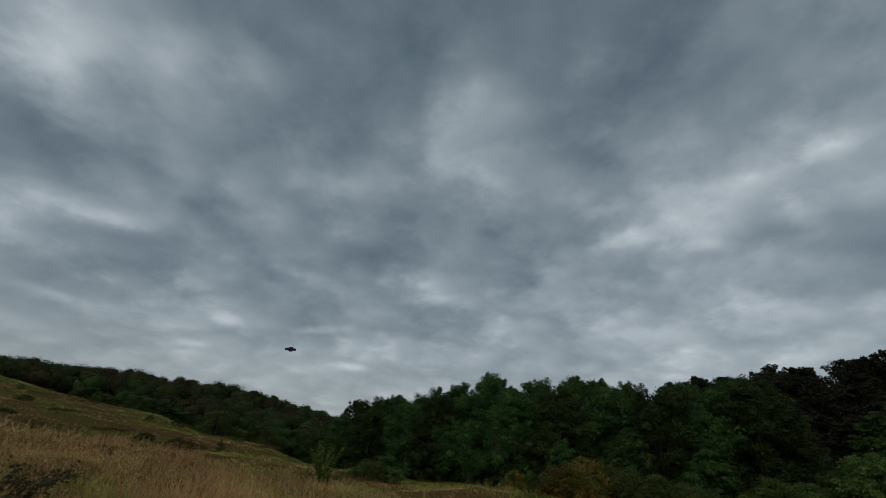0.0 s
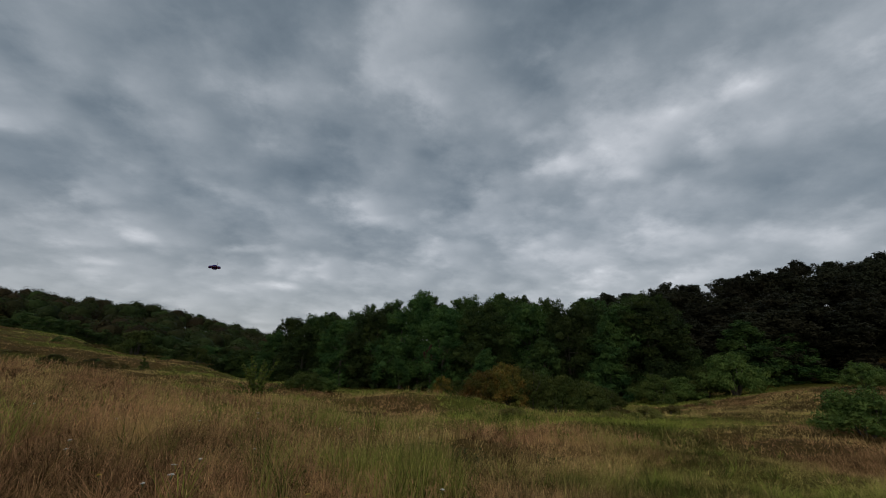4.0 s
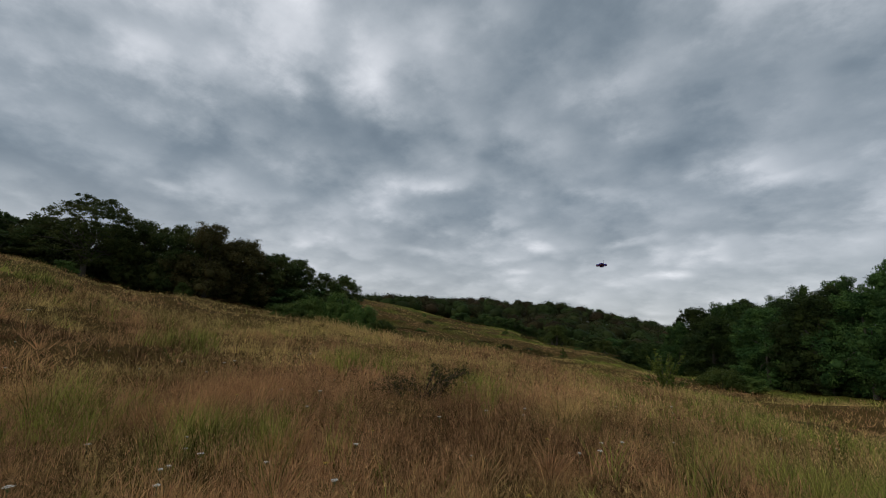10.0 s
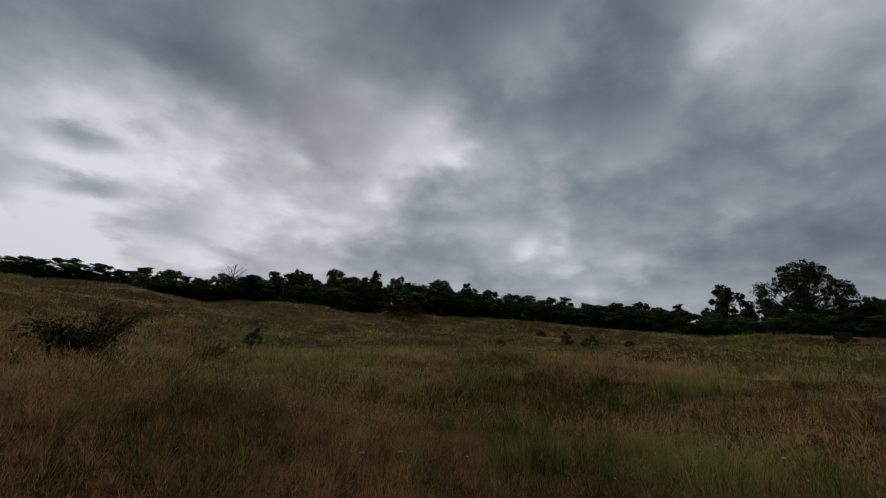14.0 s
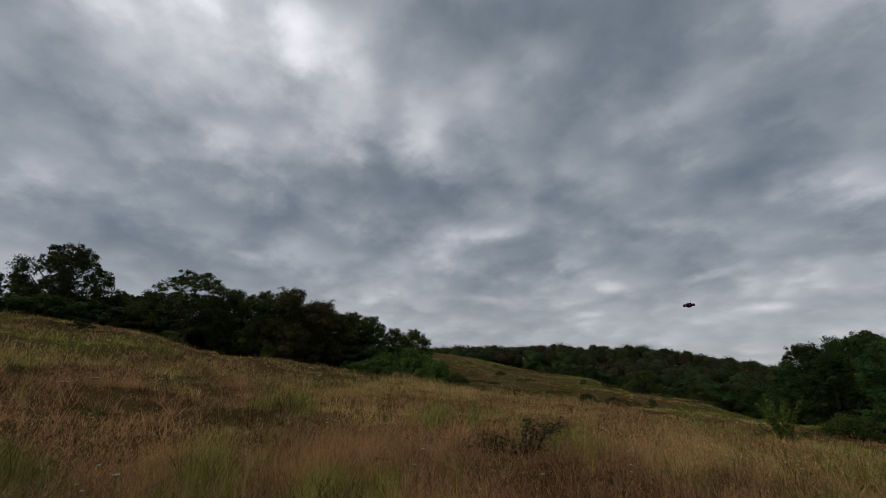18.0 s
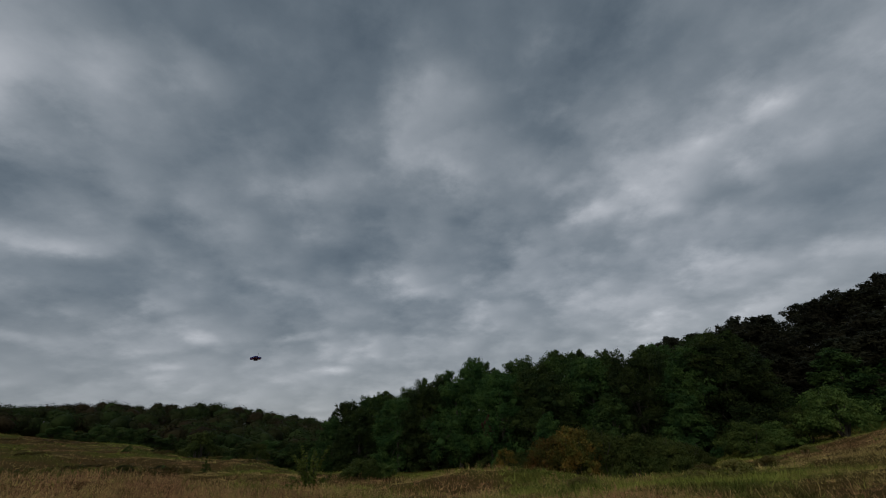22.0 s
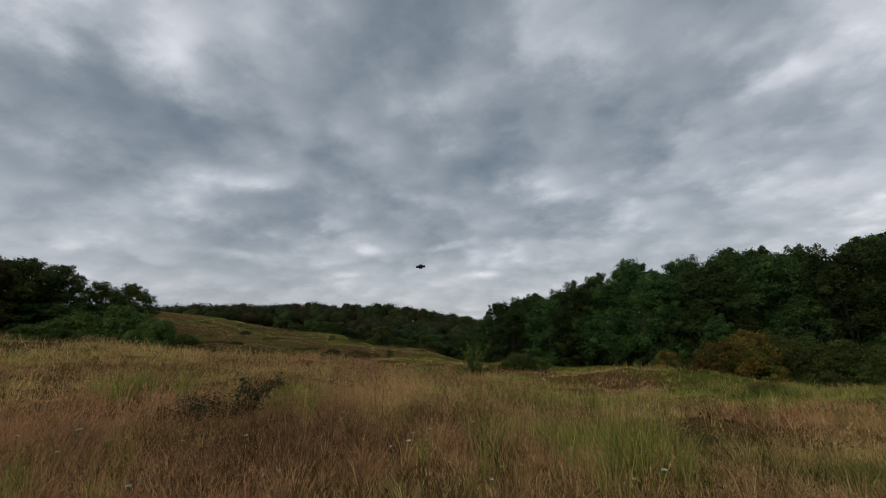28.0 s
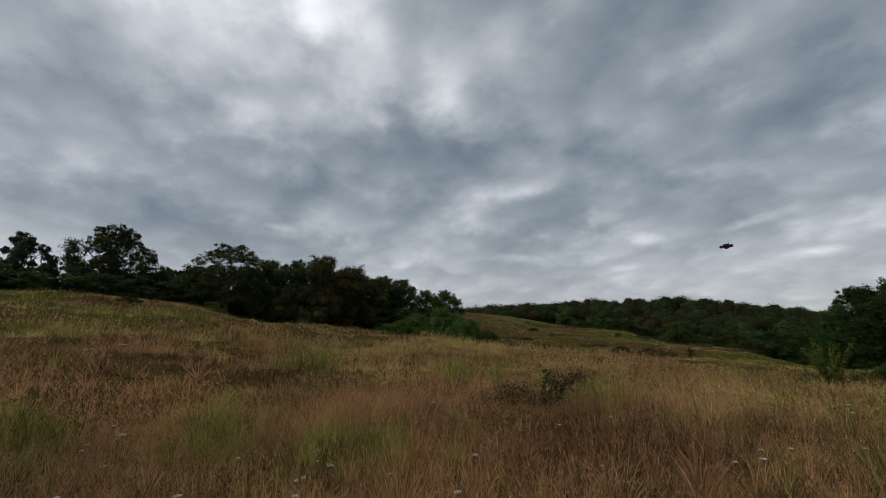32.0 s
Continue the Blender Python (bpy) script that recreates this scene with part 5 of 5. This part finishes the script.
def build_flower(petals, label):
    g = np.random.default_rng(71)
    base = new("wildflower")
    rays = [tube(((0, 0, -0.02), (0.01, 0.0, 0.2), (0.0, 0.012, 0.40)), (0.0025, 0.002, 0.0015), 5)]
    spots = []
    for k in range(14):
        a, q = k * 2.4, 0.034 * math.sqrt((k + 0.5) / 14)
        tip = np.array((q * math.cos(a), 0.012 + q * math.sin(a), 0.445 - q * 0.25))
        rays.append(tube(((0, 0.012, 0.40), tip), (0.0012, 0.0008), 3))
        spots += [tip + g.normal(size=3) * (0.004, 0.004, 0.0015) for _ in range(7)]
    v, f = joined(rays)
    part("stem", smooth(from_arrays("stem", v, f, [STEM])), base, "thin green branching stem")
    v, f = leaves(g, np.array(spots), g.normal(size=(len(spots), 3)) * 0.3 + (0, 0, 1), 0.0045, 0.9, 0.0)
    part("flower_head", from_arrays("flower_head", v, f, [petals]), base, "flat cluster of tiny petals")
    return tagged(base, label, "flower")


KINDS["umbel"] = (lambda: build_flower(WHITE, "small white umbel flower on a thin stem"), 0.45, 0.08)
KINDS["buttercup"] = (lambda: build_flower(YELLOW, "small yellow flower on a thin stem"), 0.45, 0.08)
for k in range(96):
    a = rng.choice((rng.uniform(-100, -60), rng.uniform(-165, -100), rng.uniform(-60, 10)))
    plant("umbel", a, rng.uniform(3.6, 11.0), rng.uniform(0.25, 0.5), rng.uniform(0.035, 0.07), "white flowers in the meadow")
for a, r, w in ((-93.0, 11.5, 0.26), (-90.6, 11.8, 0.22), (-84.5, 12.4, 0.16), (-99.5, 7.4, 0.09), (-88.5, 6.4, 0.09)):
    plant("umbel", a, r, 0.5, w, "white flowers in the meadow", "broad flat white umbel flower above dry grass")
for k in range(9):
    plant("buttercup", rng.uniform(-70, 0), rng.uniform(2.8, 7), rng.uniform(0.25, 0.4), 0.06, "yellow flowers in the meadow")

# ---- the flying drone ----
BLUE = plain("blue_plastic", (0.004, 0.035, 0.26), 0.5)
RED = plain("red_plastic", (0.12, 0.006, 0.010), 0.5)
BLACK = plain("carbon_black", (0.012, 0.012, 0.015), 0.5)
METAL = plain("motor_metal", (0.10, 0.10, 0.11), 0.35, 0.8)


def lathe(profile, sides=28):
    """A ring or round body turned round z: (radius, height) all the way round the section."""
    bm = bmesh.new()
    loops = [[bm.verts.new((r * math.cos(2 * math.pi * s / sides), r * math.sin(2 * math.pi * s / sides), z)) for s in range(sides)] for r, z in profile]
    for i in range(len(profile)):
        a, b = loops[i], loops[(i + 1) % len(profile)]
        for s in range(sides):
            n = (s + 1) % sides
            bm.faces.new((a[s], a[n], b[n], b[s]))
    for f in bm.faces:
        f.smooth = True
    bmesh.ops.recalc_face_normals(bm, faces=bm.faces)
    return bm


def box(x, y, z, size, bevel=0.003):
    bm = bmesh.new()
    bmesh.ops.create_cube(bm, size=1.0, matrix=Matrix.LocRotScale((x, y, z), None, size))
    bmesh.ops.bevel(bm, geom=bm.edges[:], offset=bevel, segments=2, affect="EDGES", profile=0.6)
    return bm


def build_drone():
    base = new("quadcopter_drone")
    part("frame_plate", box(0, 0, 0.004, (0.05, 0.17, 0.006)), base, "black carbon frame", BLACK)
    for sx, sy in ((1, 1), (-1, 1), (1, -1), (-1, -1)):
        at = Vector((sx * 0.068, sy * 0.066, 0.0))
        duct = part("duct", lathe(((0.060, -0.004), (0.060, 0.022), (0.0575, 0.026), (0.0545, 0.022), (0.0535, 0.0), (0.0545, -0.004))), base, "blue plastic propeller guard ring", BLUE)
        duct.location = at
        part("lower_band", lathe(((0.061, -0.018), (0.061, -0.004), (0.054, -0.004), (0.054, -0.018))), duct, "red lower rim", RED)
        for k in range(3):
            arm = part("strut", box(0.028, 0, -0.012, (0.056, 0.007, 0.005), 0.001), duct, "thin black strut", BLACK)
            arm.rotation_euler = (0, 0, 2.094 * k + 0.5 * sx)
        motor = part("motor", lathe(((0.0, -0.012), (0.011, -0.012), (0.0125, -0.006), (0.0125, 0.006), (0.004, 0.010), (0.0, 0.010)), 16), base, "dark metal motor", METAL)
        motor.location = at
        prop = bmesh.new()
        for k in range(3):
            spin = Matrix.Rotation(2.094 * k + 0.3 * sy, 4, "Z")
            rows = []
            for q in range(6):
                r, c, tw = 0.006 + 0.0085 * q, (0.010, 0.014, 0.016, 0.015, 0.012, 0.007)[q], 0.6 - 0.08 * q
                rows.append([prop.verts.new(spin @ Vector((r, s * c / 2 * math.cos(tw), 0.013 + s * c / 2 * math.sin(tw) + t))) for s, t in ((-1, 0), (0, 0.0012), (1, 0), (0, -0.0006))])
            for q in range(5):
                for s in range(4):
                    n = (s + 1) % 4
                    prop.faces.new((rows[q][s], rows[q][n], rows[q + 1][n], rows[q + 1][s]))
            prop.faces.new(rows[-1])
        part("propeller", prop, base, "three-bladed dark propeller", BLACK).location = at
    part("battery", box(0, -0.005, 0.028, (0.036, 0.085, 0.030), 0.004), base, "blue wrapped battery", BLUE)
    part("strap", box(0, -0.005, 0.028, (0.039, 0.016, 0.033), 0.002), base, "black battery strap", BLACK)
    part("action_camera", box(0, 0.075, 0.026, (0.030, 0.022, 0.030), 0.004), base, "small black camera", BLACK)
    part("mast_foot", box(0, -0.078, 0.030, (0.020, 0.016, 0.050), 0.003), base, "red antenna holder", RED)
    v, f = tube(((0, -0.078, 0.05), (0.002, -0.086, 0.075), (0, -0.092, 0.105)), (0.003, 0.0028, 0.0026), 8)
    part("antenna_cable", smooth(from_arrays("antenna_cable", v, f, [RED])), base)
    tip = part("antenna_tip", lathe(((0.0, 0.0), (0.006, 0.0), (0.009, 0.006), (0.009, 0.018), (0.0, 0.020)), 14), base, "black mushroom antenna", BLACK)
    tip.location = (0, -0.092, 0.104)
    base.matrix_basis = Matrix.Translation(Vector((0, 0, EYE)) + bearing(-19.6, 9.6) * 13.5) @ pose(0, 0, 0, -7, 5, 62)
    return tagged(base, "small blue and red quadcopter with ducted propellers hovering mid-air", "drone")


build_drone()
